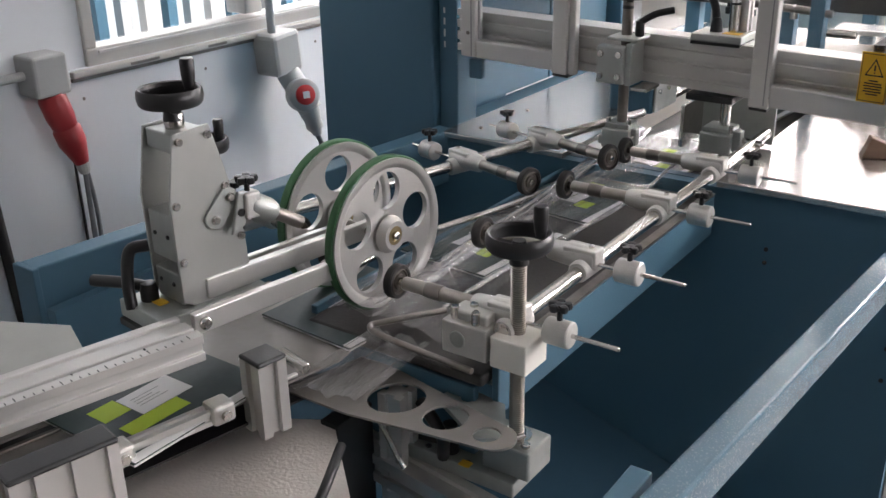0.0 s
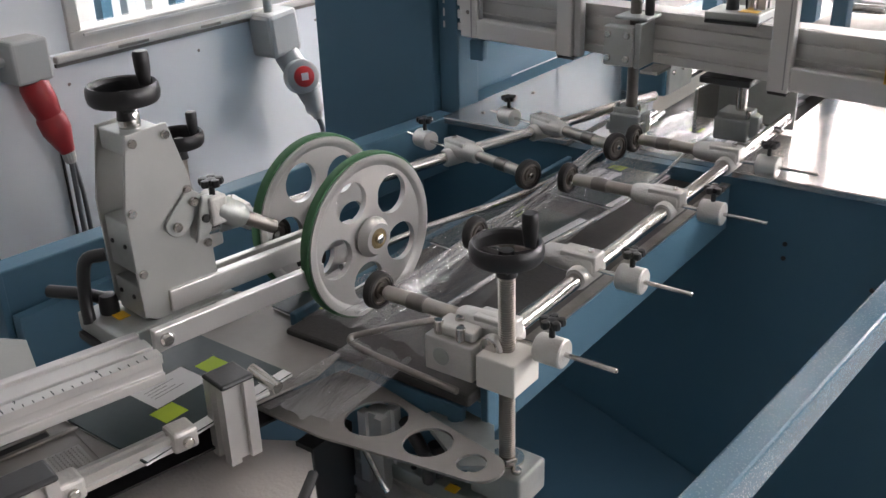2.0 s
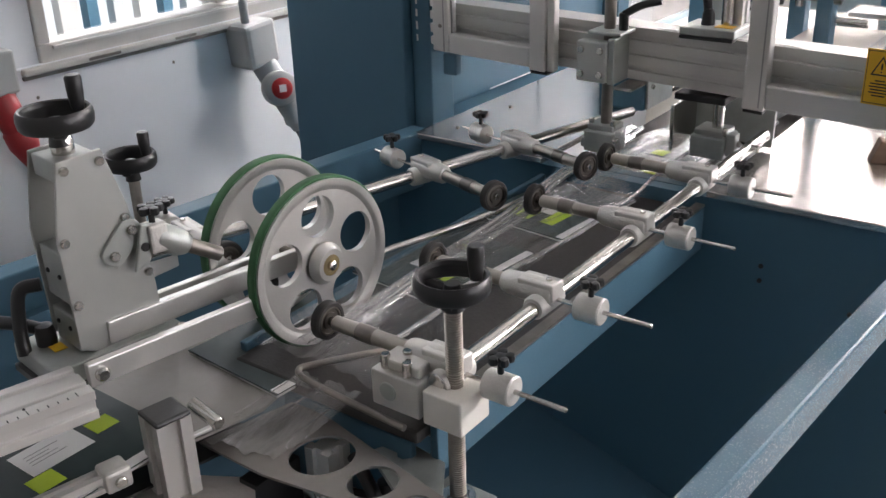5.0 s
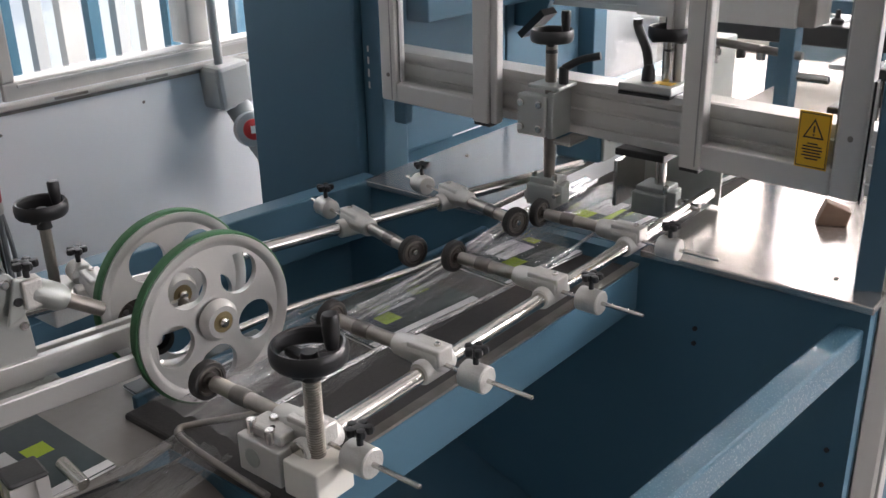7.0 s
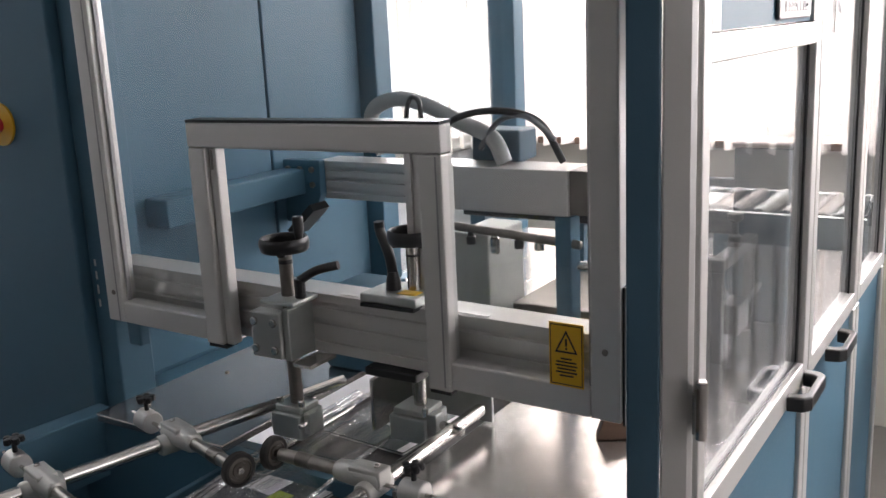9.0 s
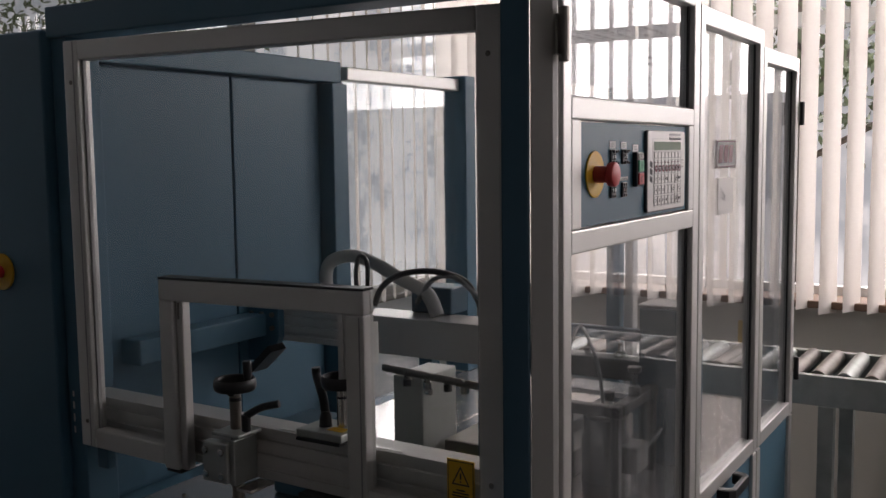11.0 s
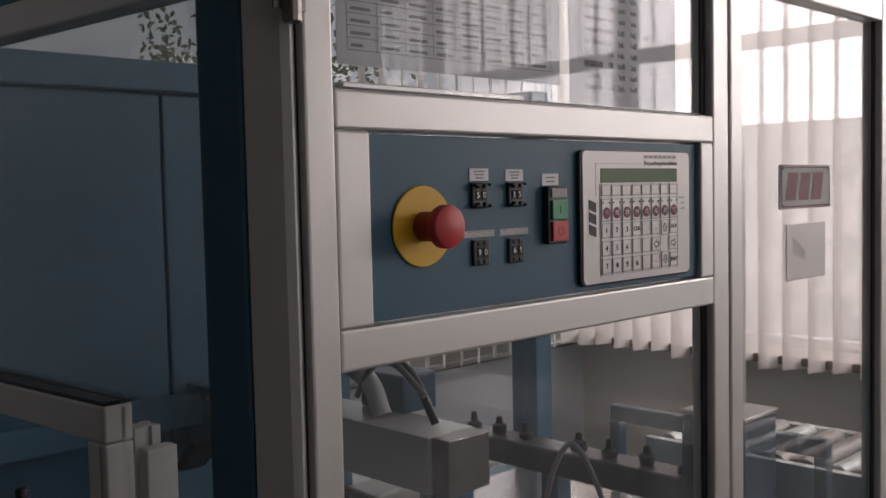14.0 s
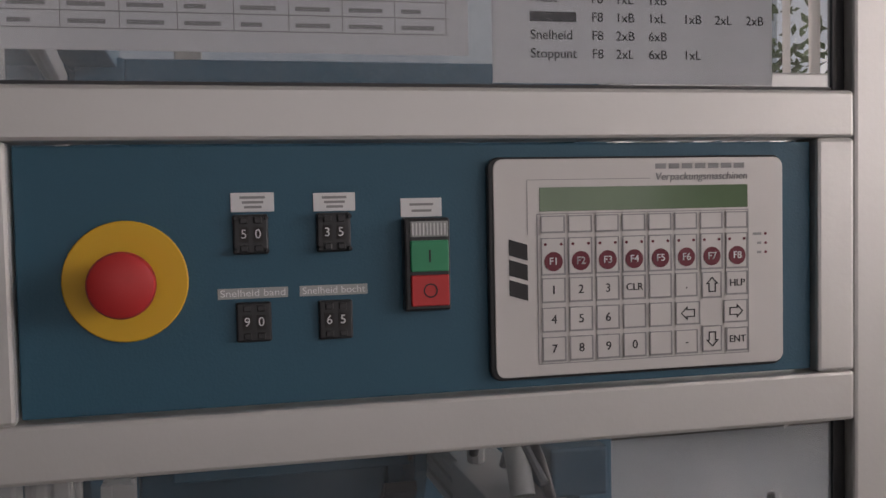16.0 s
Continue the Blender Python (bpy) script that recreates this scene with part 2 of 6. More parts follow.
def part(name, bm, mat, parent=None, label="", smooth=False, bevel=0.0):
    me = bpy.data.meshes.new(name)
    bmesh.ops.recalc_face_normals(bm, faces=bm.faces)
    if smooth:
        for f in bm.faces:
            f.smooth = True
        for e in bm.edges:
            if len(e.link_faces) == 2 and e.calc_face_angle(0) > 0.7:
                e.smooth = False
    bm.to_mesh(me)
    bm.free()
    me.materials.append(mat)
    ob = new(name, me)
    if parent:
        ob.parent = parent
        if parent in AT_BASE:
            ob.matrix_parent_inverse = parent.matrix_basis.inverted()
    if label:
        ob["label"] = label
    if bevel:
        md = ob.modifiers.new("bevel", "BEVEL")
        md.width, md.segments, md.limit_method, md.angle_limit = bevel, 2, "ANGLE", radians(40)
    return ob


AT_BASE = set()


def based(name, label, category, x, y, z, group="", kind=""):
    """A thing whose parts are given in the place's own metres, with its Empty at its base."""
    e = thing(name, label, category, pose(x, y, z), group, kind)
    AT_BASE.add(e)
    return e


def thing(name, label, category, m=None, group="", kind=""):
    e = new(name)
    e.empty_display_size = 0.02
    if m is not None:
        e.matrix_basis = m
    return tagged(e, label, category, group, kind)


def add_box(bm, x0, x1, y0, y1, z0, z1, m=None):
    vs = [bm.verts.new((x, y, z)) for x in (x0, x1) for y in (y0, y1) for z in (z0, z1)]
    for f in ((0, 1, 3, 2), (4, 6, 7, 5), (0, 4, 5, 1), (2, 3, 7, 6), (0, 2, 6, 4), (1, 5, 7, 3)):
        bm.faces.new([vs[i] for i in f])
    if m is not None:
        bmesh.ops.transform(bm, matrix=m, verts=vs)
    return bm


def box(x0, x1, y0, y1, z0, z1, m=None):
    return add_box(bmesh.new(), x0, x1, y0, y1, z0, z1, m)


def frame_to(p, q):
    p, q = Vector(p), Vector(q)
    return Matrix.Translation(p) @ (q - p).to_track_quat("Z", "Y").to_matrix().to_4x4(), (q - p).length


def add_lathe(bm, profile, m=None, seg=24):
    """profile: (radius, height) pairs round z."""
    rings = []
    for r, z in profile:
        if r < 1e-6:
            rings.append([bm.verts.new((0, 0, z))])
        else:
            rings.append([bm.verts.new((r * math.cos(2 * math.pi * k / seg), r * math.sin(2 * math.pi * k / seg), z)) for k in range(seg)])
    for a, b in zip(rings, rings[1:]):
        for k in range(seg):
            j = (k + 1) % seg
            ring = [a[k % len(a)], a[j % len(a)], b[j % len(b)], b[k % len(b)]]
            ring = list(dict.fromkeys(ring))
            if len(ring) > 2:
                bm.faces.new(ring)
    if m is not None:
        bmesh.ops.transform(bm, matrix=m, verts=[v for r in rings for v in r])
    return bm


def lathe(profile, m=None, seg=24):
    return add_lathe(bmesh.new(), profile, m, seg)


def add_rod(bm, p, q, r, seg=16, chamfer=0.0012):
    m, n = frame_to(p, q)
    c = min(chamfer, r * 0.4)
    return add_lathe(bm, [(0, 0), (r - c, 0), (r, c), (r, n - c), (r - c, n), (0, n)], m, seg)


def rod(p, q, r, seg=16, chamfer=0.0012):
    return add_rod(bmesh.new(), p, q, r, seg, chamfer)


def outline(points, thick, axis="z", at=0.0):
    """A flat plate from a closed outline of (u, v) pairs, extruded by thick along its axis."""
    bm = bmesh.new()

    def place(u, v, w):
        return {"z": (u, v, w), "x": (w, u, v), "y": (u, w, v)}[axis]
    low = [bm.verts.new(place(u, v, at)) for u, v in points]
    high = [bm.verts.new(place(u, v, at + thick)) for u, v in points]
    bm.faces.new(low)
    bm.faces.new(high[::-1])
    n = len(points)
    for k in range(n):
        bm.faces.new((low[k], low[(k + 1) % n], high[(k + 1) % n], high[k]))
    return bm


def holed_plate(outer, holes, thick):
    """A plate in the xy plane with round or shaped holes; outer and holes are lists of (x, y)."""
    bm = bmesh.new()
    edges = []
    for loop in [outer] + holes:
        vs = [bm.verts.new((x, y, 0)) for x, y in loop]
        edges += [bm.edges.new((vs[k], vs[(k + 1) % len(vs)])) for k in range(len(vs))]
    bmesh.ops.triangle_fill(bm, edges=edges, use_beauty=True, use_dissolve=False)

    def inside(p, loop):
        odd = False
        for (ax, ay), (bx, by) in zip(loop, loop[1:] + loop[:1]):
            if (ay > p.y) != (by > p.y) and p.x < (bx - ax) * (p.y - ay) / (by - ay) + ax:
                odd = not odd
        return odd
    bad = [f for f in bm.faces if any(inside(f.calc_center_median(), h) for h in holes)]
    bmesh.ops.delete(bm, geom=bad, context="FACES")
    got = bmesh.ops.extrude_face_region(bm, geom=list(bm.faces))
    bmesh.ops.translate(bm, vec=(0, 0, thick), verts=[v for v in got["geom"] if isinstance(v, bmesh.types.BMVert)])
    return bm


def circle(cx, cy, r, n=20, sx=1.0, turn=0.0):
    return [(cx + r * sx * math.cos(2 * math.pi * k / n) * math.cos(turn) - r * math.sin(2 * math.pi * k / n) * math.sin(turn),
             cy + r * sx * math.cos(2 * math.pi * k / n) * math.sin(turn) + r * math.sin(2 * math.pi * k / n) * math.cos(turn)) for k in range(n)]


def tube(points, r, seg=10, steps=6):
    """A bent round tube along a smooth line through points."""
    pts = [Vector(p) for p in points]
    line = []
    ext = [pts[0] * 2 - pts[1]] + pts + [pts[-1] * 2 - pts[-2]]
    for i in range(1, len(ext) - 2):
        a, b, c, d = ext[i - 1:i + 3]
        for k in range(steps):
            t = k / steps
            line.append(0.5 * ((2 * b) + (c - a) * t + (2 * a - 5 * b + 4 * c - d) * t * t + (3 * b - a - 3 * c + d) * t ** 3))
    line.append(pts[-1])
    bm = bmesh.new()
    up = Vector((0.13, 0.21, 0.97))
    rings = []
    for i, p in enumerate(line):
        way = (line[min(i + 1, len(line) - 1)] - line[max(i - 1, 0)]).normalized()
        side = way.cross(up).normalized()
        up = side.cross(way).normalized()
        rings.append([bm.verts.new(p + (side * math.cos(2 * math.pi * k / seg) + up * math.sin(2 * math.pi * k / seg)) * r) for k in range(seg)])
    for a, b in zip(rings, rings[1:]):
        for k in range(seg):
            bm.faces.new((a[k], a[(k + 1) % seg], b[(k + 1) % seg], b[k]))
    bm.faces.new(rings[0])
    bm.faces.new(rings[-1][::-1])
    return bm


def slotted(w, d, n, slot=0.3, deep=0.18):
    """The cross-section of an extruded profile with one slot in each long side."""
    h, g = d / 2, slot * d / 2
    pts = []
    for k in range(n):
        c = -w / 2 + w * (k + 0.5) / n
        u = min(g, w / n * 0.3)
        pts += [(c - u, -h), (c - u, -h + deep * d), (c + u, -h + deep * d), (c + u, -h)]
    pts = [(-w / 2, -h)] + pts + [(w / 2, -h)]
    pts += [(w / 2, -g), (w / 2 - deep * d, -g), (w / 2 - deep * d, g), (w / 2, g)]
    top = [(-x, -y) for x, y in pts]
    return pts + top


def profile_bar(section, p, q, up=(0, 0, 1)):
    """An extrusion of a closed section from p to q; the section's second axis points up."""
    p, q = Vector(p), Vector(q)
    way = (q - p).normalized()
    upv = Vector(up)
    side = way.cross(upv).normalized()
    upv = side.cross(way).normalized()
    bm = bmesh.new()
    a = [bm.verts.new(p + side * u + upv * v) for u, v in section]
    b = [bm.verts.new(q + side * u + upv * v) for u, v in section]
    n = len(section)
    for k in range(n):
        bm.faces.new((a[k], a[(k + 1) % n], b[(k + 1) % n], b[k]))
    bm.faces.new(a[::-1])
    bm.faces.new(b)
    return bm


def text_mesh(name, text, size, m, mat, parent, thick=0.0003, shear=0.0, align="CENTER", width=None):
    cu = bpy.data.curves.new(name, "FONT")
    cu.body, cu.size, cu.align_x, cu.align_y, cu.extrude, cu.shear = text, size, align, "CENTER", thick, shear
    ob = new(name, cu)
    bpy.context.view_layer.update()
    me = bpy.data.meshes.new_from_object(ob.evaluated_get(bpy.context.evaluated_depsgraph_get()))
    bpy.data.objects.remove(ob)
    me.name = name
    if width and len(me.vertices):
        xs = [v.co.x for v in me.vertices]
        k = width / max(1e-6, max(xs) - min(xs))
        for v in me.vertices:
            v.co.x *= k
    me.materials.clear()
    me.materials.append(mat)
    o = new(name, me)
    o.parent = parent
    if parent in AT_BASE:
        o.matrix_parent_inverse = parent.matrix_basis.inverted()
    o.matrix_basis = m
    return o


FACE_X = Matrix(((0, 0, 1, 0), (1, 0, 0, 0), (0, 1, 0, 0), (0, 0, 0, 1)))  # local x runs along y, local y up, facing +x

# ---- the room ----
XL, XR, YB, YN, ZC = -1.86, 3.6, 4.2, -3.6, 2.9


def structure(name, bm, mat, label, category):
    return tagged(part(name, bm, mat), label, category, kind="structure")


structure("floor", box(XL - 0.3, XR + 0.3, YN - 0.3, YB + 0.3, -0.1, 0), FLOOR, "grey worn workshop floor", "floor")
structure("ceiling", box(XL - 0.3, XR + 0.3, YN - 0.3, YB + 0.3, ZC, ZC + 0.1), CEILING, "plain white workshop ceiling", "ceiling")
# left wall with a window band
bm = box(XL - 0.2, XL, YN, YB, 0, 0.998)
add_box(bm, XL - 0.2, XL, YN, YB, 2.45, ZC)
add_box(bm, XL - 0.2, XL, YN, 1.275, 0.998, 2.45)
add_box(bm, XL, XL + 0.008, YN, 1.2, 0, ZC)
structure("wall_left", bm, WALL_WHITE, "white painted wall under a long window", "wall")
# back wall with a wide window
bm = box(XL, XR, YB, YB + 0.2, 0, 1.0)
add_box(bm, XL, XR, YB, YB + 0.2, 2.5, ZC)
add_box(bm, 2.9, XR, YB, YB + 0.2, 1.0, 2.5)
structure("wall_back", bm, PLASTER, "cream plastered wall under a wide window", "wall")
# right wall, out of view; its window opening is invented for the fill lamp
bm = box(XR - 0.2, XR, YN, YB, 0, 0.95)
add_box(bm, XR - 0.2, XR, YN, YB, 2.5, ZC)
add_box(bm, XR - 0.2, XR, YN, 0.7, 0.95, 2.5)
add_box(bm, XR - 0.2, XR, 3.9, YB, 0.95, 2.5)
structure("wall_right", bm, ROOM_GREY, "unseen grey painted wall with an added wide window opening", "wall")
bm = box(XL, XR - 0.2, YN, YN + 0.2, 0, ZC)
structure("wall_rear", bm, ROOM_GREY, "plain grey painted wall", "wall")
for nm, b, mt in (("backdrop_back", box(-6, 8, 5.6, 5.62, -0.5, 4.5), STREET_GLOW),
                  # added glow behind the invented right-hand opening
                  ("backdrop_right", box(5.2, 5.22, -3.5, 5.0, -0.5, 4.5), STREET_GLOW),
                  ("backdrop_left", box(-5.6, -5.58, -3.5, 7.0, -1.0, 5.5), FACADE_GLOW)):
    structure(nm, b, mt, "bright glowing backdrop outside a window opening", "backdrop")


def window_band(name, y0, y1, z0, z1, x, bars, label):
    w = thing(name, label, "window", kind="structure")
    bm = box(x - 0.03, x + 0.03, y0, y1, z0, z0 + 0.042)
    part("window_frame", bm, FRAME_GREY, w, bevel=0.004)
    part("window_frame", box(x - 0.03, x + 0.03, y0, y1, z1 - 0.06, z1), FRAME_GREY, w, bevel=0.004)
    for b in bars:
        part("mullion", box(x - 0.035, x + 0.035, b - 0.03, b + 0.03, z0 + 0.05, z1 - 0.06), FRAME_GREY, w, bevel=0.004)
    edges = [y0] + list(bars) + [y1]
    for a, b in zip(edges, edges[1:]):
        p = part("pane", box(x - 0.003, x + 0.003, a + 0.03, b - 0.03, z0 + 0.05, z1 - 0.06), GLASS, w)
        p.visible_shadow = False
    part("window_frame", box(x - 0.03, x + 0.03, y0, y0 + 0.03, z0 + 0.042, z1 - 0.06), FRAME_GREY, w, bevel=0.004)
    part("glazing_bead", box(x + 0.0305, x + 0.036, y0 + 0.03, y1, z0 + 0.030, z0 + 0.036), ALU, w)
    part("window_sill", box(x + 0.0205, x + 0.046, y0 - 0.05, y1, z0 - 0.012, z0 + 0.003), FRAME_GREY, w, "worn metal window sill", bevel=0.004)
    part("sill_strip", box(x + 0.0205, x + 0.040, y0 - 0.05, y1, z0 - 0.020, z0 - 0.0125), STEEL_DARK, w, "dark worn strip under the sill")
    for k in range(4):
        part("sill_patch", box(x + 0.0462, x + 0.0475, y0 + 0.1 + k * 0.23, y0 + 0.18 + k * 0.21, z0 - 0.008, z0 - 0.002), STEEL_DARK, w)
    return w


window_band("window_1", 1.275, YB, 1.0, 2.45, XL - 0.02, (1.778, 2.9), "white framed window with a dented metal sill")

# ---- the wrapping machine: bed ----
bed = based("machine_bed", "open blue painted sheet-steel machine bed", "machine bed", -0.7, 1.1, 0)
part("end_wall", box(-1.17, -0.195, 1.575, 1.60, 0.10, 0.885), BLUE, bed)
# bed blue in a darker copy: the shade low in the bed is coloured in
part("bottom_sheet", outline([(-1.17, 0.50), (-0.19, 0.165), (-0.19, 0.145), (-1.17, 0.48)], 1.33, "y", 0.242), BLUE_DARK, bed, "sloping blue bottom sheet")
part("left_wall", box(-1.19, -1.171, 0.69, 1.575, 0.1, 0.84), BLUE, bed)
part("rail_bracket", box(-0.335, -0.31, 0.70, 0.80, 0.50, 0.846), BLUE, bed, bevel=0.002)
part("left_rail", profile_bar([(-0.022, -0.11), (0.022, -0.11), (0.022, 0.0), (-0.022, 0.0)], (-1.222, 0.69, 0.90), (-1.125, 1.60, 0.90)), BLUE, bed, bevel=0.003)
part("left_rail_end", box(-1.247, -1.197, 0.683, 0.6935, 0.78, 0.90), BLUE, bed, bevel=0.002)
part("right_rail", profile_bar([(-0.0175, -0.048), (0.0175, -0.048), (0.0175, 0.0), (-0.0175, 0.0)], (-0.284, 0.70, 0.86), (-0.2165, 1.60, 0.86)), BLUE_GLOSS, bed, bevel=0.004)
part("front_wall", box(-1.17, -0.19, 0.22, 0.24, 0.1, 0.70), BLUE, bed)
for x, z in ((-0.44, 0.79), (-0.44, 0.765), (-0.30, 0.745), (-0.225, 0.66), (-0.225, 0.60)):
    part("bolt", rod((x, 1.576, z), (x, 1.571, z), 0.0038, 10), RUBBER, bed)

belt_frame = based("belt_conveyor", "blue conveyor frame with a dark flat belt", "conveyor", -0.67, 1.2, 0)
part("side_plate", box(-0.545, -0.535, 0.86, 1.565, 0.80, 0.872), BLUE, belt_frame, bevel=0.002)
part("side_plate", box(-0.835, -0.825, 0.86, 1.565, 0.80, 0.872), BLUE, belt_frame, bevel=0.002)
part("belt", box(-0.824, -0.546, 0.84, 2.3, 0.846, 0.862), BELT, belt_frame, "dark worn flat belt", bevel=0.004)
part("guide_strip", tube([(-0.852, 0.98, 0.882), (-0.846, 1.12, 0.882), (-0.782, 1.40, 0.882), (-0.776, 1.80, 0.882)], 0.0055, 10), STEEL, belt_frame, "bent chrome guide bar", smooth=True)
part("guide_strip", box(-0.55, -0.535, 0.86, 1.565, 0.873, 0.877), STEEL_DARK, belt_frame)
for y in (0.90, 1.54):
    part("end_roller", rod((-0.822, y, 0.83), (-0.548, y, 0.83), 0.014, 16), STEEL_DARK, belt_frame)

table = based("machine_table", "bright stainless steel machine table top", "table top", -0.65, 2.3, 0)
part("top_sheet", box(-1.115, -0.835, 1.565, 3.08, 0.888, 0.900), SATIN, table, bevel=0.002)
part("top_sheet", box(-0.535, -0.19, 1.565, 3.08, 0.888, 0.900), SATIN, table, bevel=0.002)
part("top_sheet", box(-0.835, -0.535, 2.3, 3.08, 0.888, 0.900), SATIN, table, bevel=0.002)
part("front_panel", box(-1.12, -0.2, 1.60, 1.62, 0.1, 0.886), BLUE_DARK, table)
for x, y in ((-0.262, 1.63), (-1.06, 1.63), (-1.05, 1.8), (-0.90, 1.66), (-0.25, 2.4), (-0.25, 2.6), (-0.25, 2.8)):
    part("bolt", rod((x, y, 0.899), (x, y, 0.9022), 0.0038, 10), STEEL_DARK, table)
bm = outline([(-0.026, 0), (0.022, 0), (0.027, 0.024), (-0.012, 0.040)], 0.026, "y")
w = tagged(part("wooden_block", bm, WOOD, bevel=0.002), "small brown wooden wedge on the steel table", "wedge")
w.matrix_basis = pose(-0.335, 1.83, 0.9005, 0, 0, 25)

# ---- enclosure ----
FY = 1.64
case = based("machine_enclosure", "blue steel and aluminium machine enclosure with clear panes", "enclosure", -0.65, 2.3, 0)
part("cabinet_front", box(-1.47, -1.165, FY - 0.03, 1.90, 0.06, 1.80), BLUE, case, bevel=0.004)
part("corner_strip", box(-1.163, -1.118, FY - 0.01, 1.70, 0.06, 1.80), BLUE, case, bevel=0.003)
part("top_beam", box(-1.163, -0.205, FY - 0.02, FY + 0.05, 1.785, 1.84), BLUE, case, bevel=0.003)
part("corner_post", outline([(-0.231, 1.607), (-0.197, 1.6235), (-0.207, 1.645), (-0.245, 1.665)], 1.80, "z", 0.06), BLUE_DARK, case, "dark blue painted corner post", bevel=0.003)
part("corner_profile", outline([(-0.196, 1.624), (-0.171, 1.640), (-0.166, 1.6475), (-0.180, 1.662), (-0.205, 1.646)], 1.80, "z", 0.06), ALU, case, "aluminium corner profile", bevel=0.002)
part("corner_gap", box(-0.185, -0.170, 1.646, 1.662, 0.06, 1.85), BLACK, case)
# inner left wall with a door frame in it
part("inner_ledge", box(-1.168, -1.116, 1.66, 3.02, 0.880, 0.897), BLUE, case)
part("inner_wall", box(-1.21, -1.17, 1.90, 2.45, 0.90, 1.78), BLUE, case)
part("inner_door_leaf", box(-1.168, -1.155, 1.70, 2.078, 0.905, 1.745), BLUE, case, bevel=0.003)
part("inner_door_leaf", box(-1.168, -1.155, 2.084, 2.385, 0.905, 1.745), BLUE, case, bevel=0.003)
part("inner_top_strip", box(-1.168, -1.13, 1.70, 2.45, 1.748, 1.80), BLUE, case, bevel=0.003)
part("inner_side_strip", box(-1.168, -1.12, 2.40, 2.46, 0.905, 1.746), BLUE, case, bevel=0.003)
part("rear_post", box(-1.18, -1.10, 3.02, 3.08, 0.90, 1.80), BLUE, case, bevel=0.004)
part("rear_post", box(-0.24, -0.20, 3.06, 3.12, 0.06, 1.80), BLUE, case, bevel=0.004)
part("side_rail", box(-1.16, -1.12, 2.462, 3.018, 1.755, 1.79), ALU, case, bevel=0.004)
p = part("side_pane", box(-1.142, -1.137, 2.462, 3.018, 0.905, 1.753), GLASS, case)
p.visible_shadow = False
part("rear_panel", box(-1.10, -0.24, 3.07, 3.09, 0.3, 0.885), BLUE, case)
part("mullion", box(-0.655, -0.615, 3.03, 3.07, 0.902, 1.78), BLUE, case, bevel=0.004)
part("mullion", box(-0.60, -0.575, 3.03, 3.07, 0.902, 1.78), ALU, case, bevel=0.004)
part("emergency_disc", lathe([(0, 0), (0.035, 0), (0.035, 0.004), (0, 0.004)], pose(-1.31, FY - 0.031, 1.355, 90)), YELLOW, case)
part("emergency_button", lathe([(0, 0), (0.012, 0), (0.012, 0.018), (0.02, 0.02), (0.02, 0.03), (0.015, 0.034), (0, 0.035)], pose(-1.31, FY - 0.036, 1.355, 90), 20), RED, case, smooth=True)
part("contact_block", box(-1.372, -1.350, FY - 0.052, FY - 0.0305, 1.335, 1.375), BLACK, case, bevel=0.003)
part("bracket", box(-1.09, -1.06, FY - 0.01, FY + 0.01, 1.0, 1.04), BLUE, case, bevel=0.003)

# front hatch: one frame with a smaller opening in it
FW = 0.034
HATCH = pose(-0.85, 1.63, 0, 0, 0, 4.745)


def settle(ob):
    """The hatch sags towards its hinge side: lower points drop along its width."""
    for v in ob.data.vertices:
        v.co.z -= 0.06 * (v.co.x + 0.237) * min(1.0, max(0.0, (1.364 - v.co.z) / 0.31))
    return ob


hatch = thing("front_hatch", "aluminium framed clear hatch with a smaller cut-out frame", "hatch", HATCH)
XA, XB, ZA, ZB = -0.238, 0.591, 1.053, 1.772
SA, SB, SZ = -0.041, 0.364, 1.364


def bar(x0, x1, z0, z1, name="frame_bar", y0=-0.015, y1=0.015, mat=ALU, bevel=0.003):
    return settle(part(name, box(x0, x1, y0, y1, z0, z1), mat, hatch, bevel=bevel))


bar(XA, XA + FW, ZA, ZB)
bar(XB - FW - 0.004, XB, ZA, ZB)
bar(XA + FW, XB - FW - 0.004, ZB - FW, ZB)
bar(XA + FW, SA, ZA, ZA + FW)
bar(SB, XB - FW - 0.004, ZA, ZA + FW)
bar(SA, SA + 0.030, ZA - 0.004, SZ - FW, y0=-0.017)
bar(SA + 0.030, SA + 0.044, ZA - 0.004, SZ - FW, "inner_lip", -0.009, 0.012)
bar(SB - FW, SB, ZA - 0.004, SZ - FW, y0=-0.017)
bar(SA, SB, SZ - FW, SZ, y0=-0.017)
bar(SA, SB, SZ, SZ + 0.004, "black_edge", -0.016, 0.014, BLACK, 0)
bar(SA + 0.002, SA + 0.034, ZA - 0.009, ZA - 0.004, "black_edge", -0.014, 0.012, BLACK, 0)
bar(SB - 0.032, SB - 0.002, ZA - 0.009, ZA - 0.004, "black_edge", -0.014, 0.012, BLACK, 0)
XC = XB - FW - 0.004
p = settle(part("pane", outline([(XA + FW, ZA + FW), (SA, ZA + FW), (SA, SZ + 0.004), (SB, SZ + 0.004), (SB, ZA + FW), (XC, ZA + FW), (XC, ZB - FW), (XA + FW, ZB - FW)], 0.004, "y", 0.002), GLASS, hatch))
p.visible_shadow = False
for x0, x1 in ((XA + FW, XA + FW + 0.004), (XB - FW - 0.008, XB - FW - 0.004)):
    bar(x0, x1, ZA + FW, ZB - FW, "seal", -0.006, 0.001, GREY_INK, 0)
for x, z in ((XA + 0.017, 1.10), (XB - 0.019, 1.13), (XB - 0.019, 1.705), (XA + 0.017, 1.70)):
    settle(part("screw", rod((x, -0.0145, z), (x, -0.0175, z), 0.004, 10), STEEL_DARK, hatch))
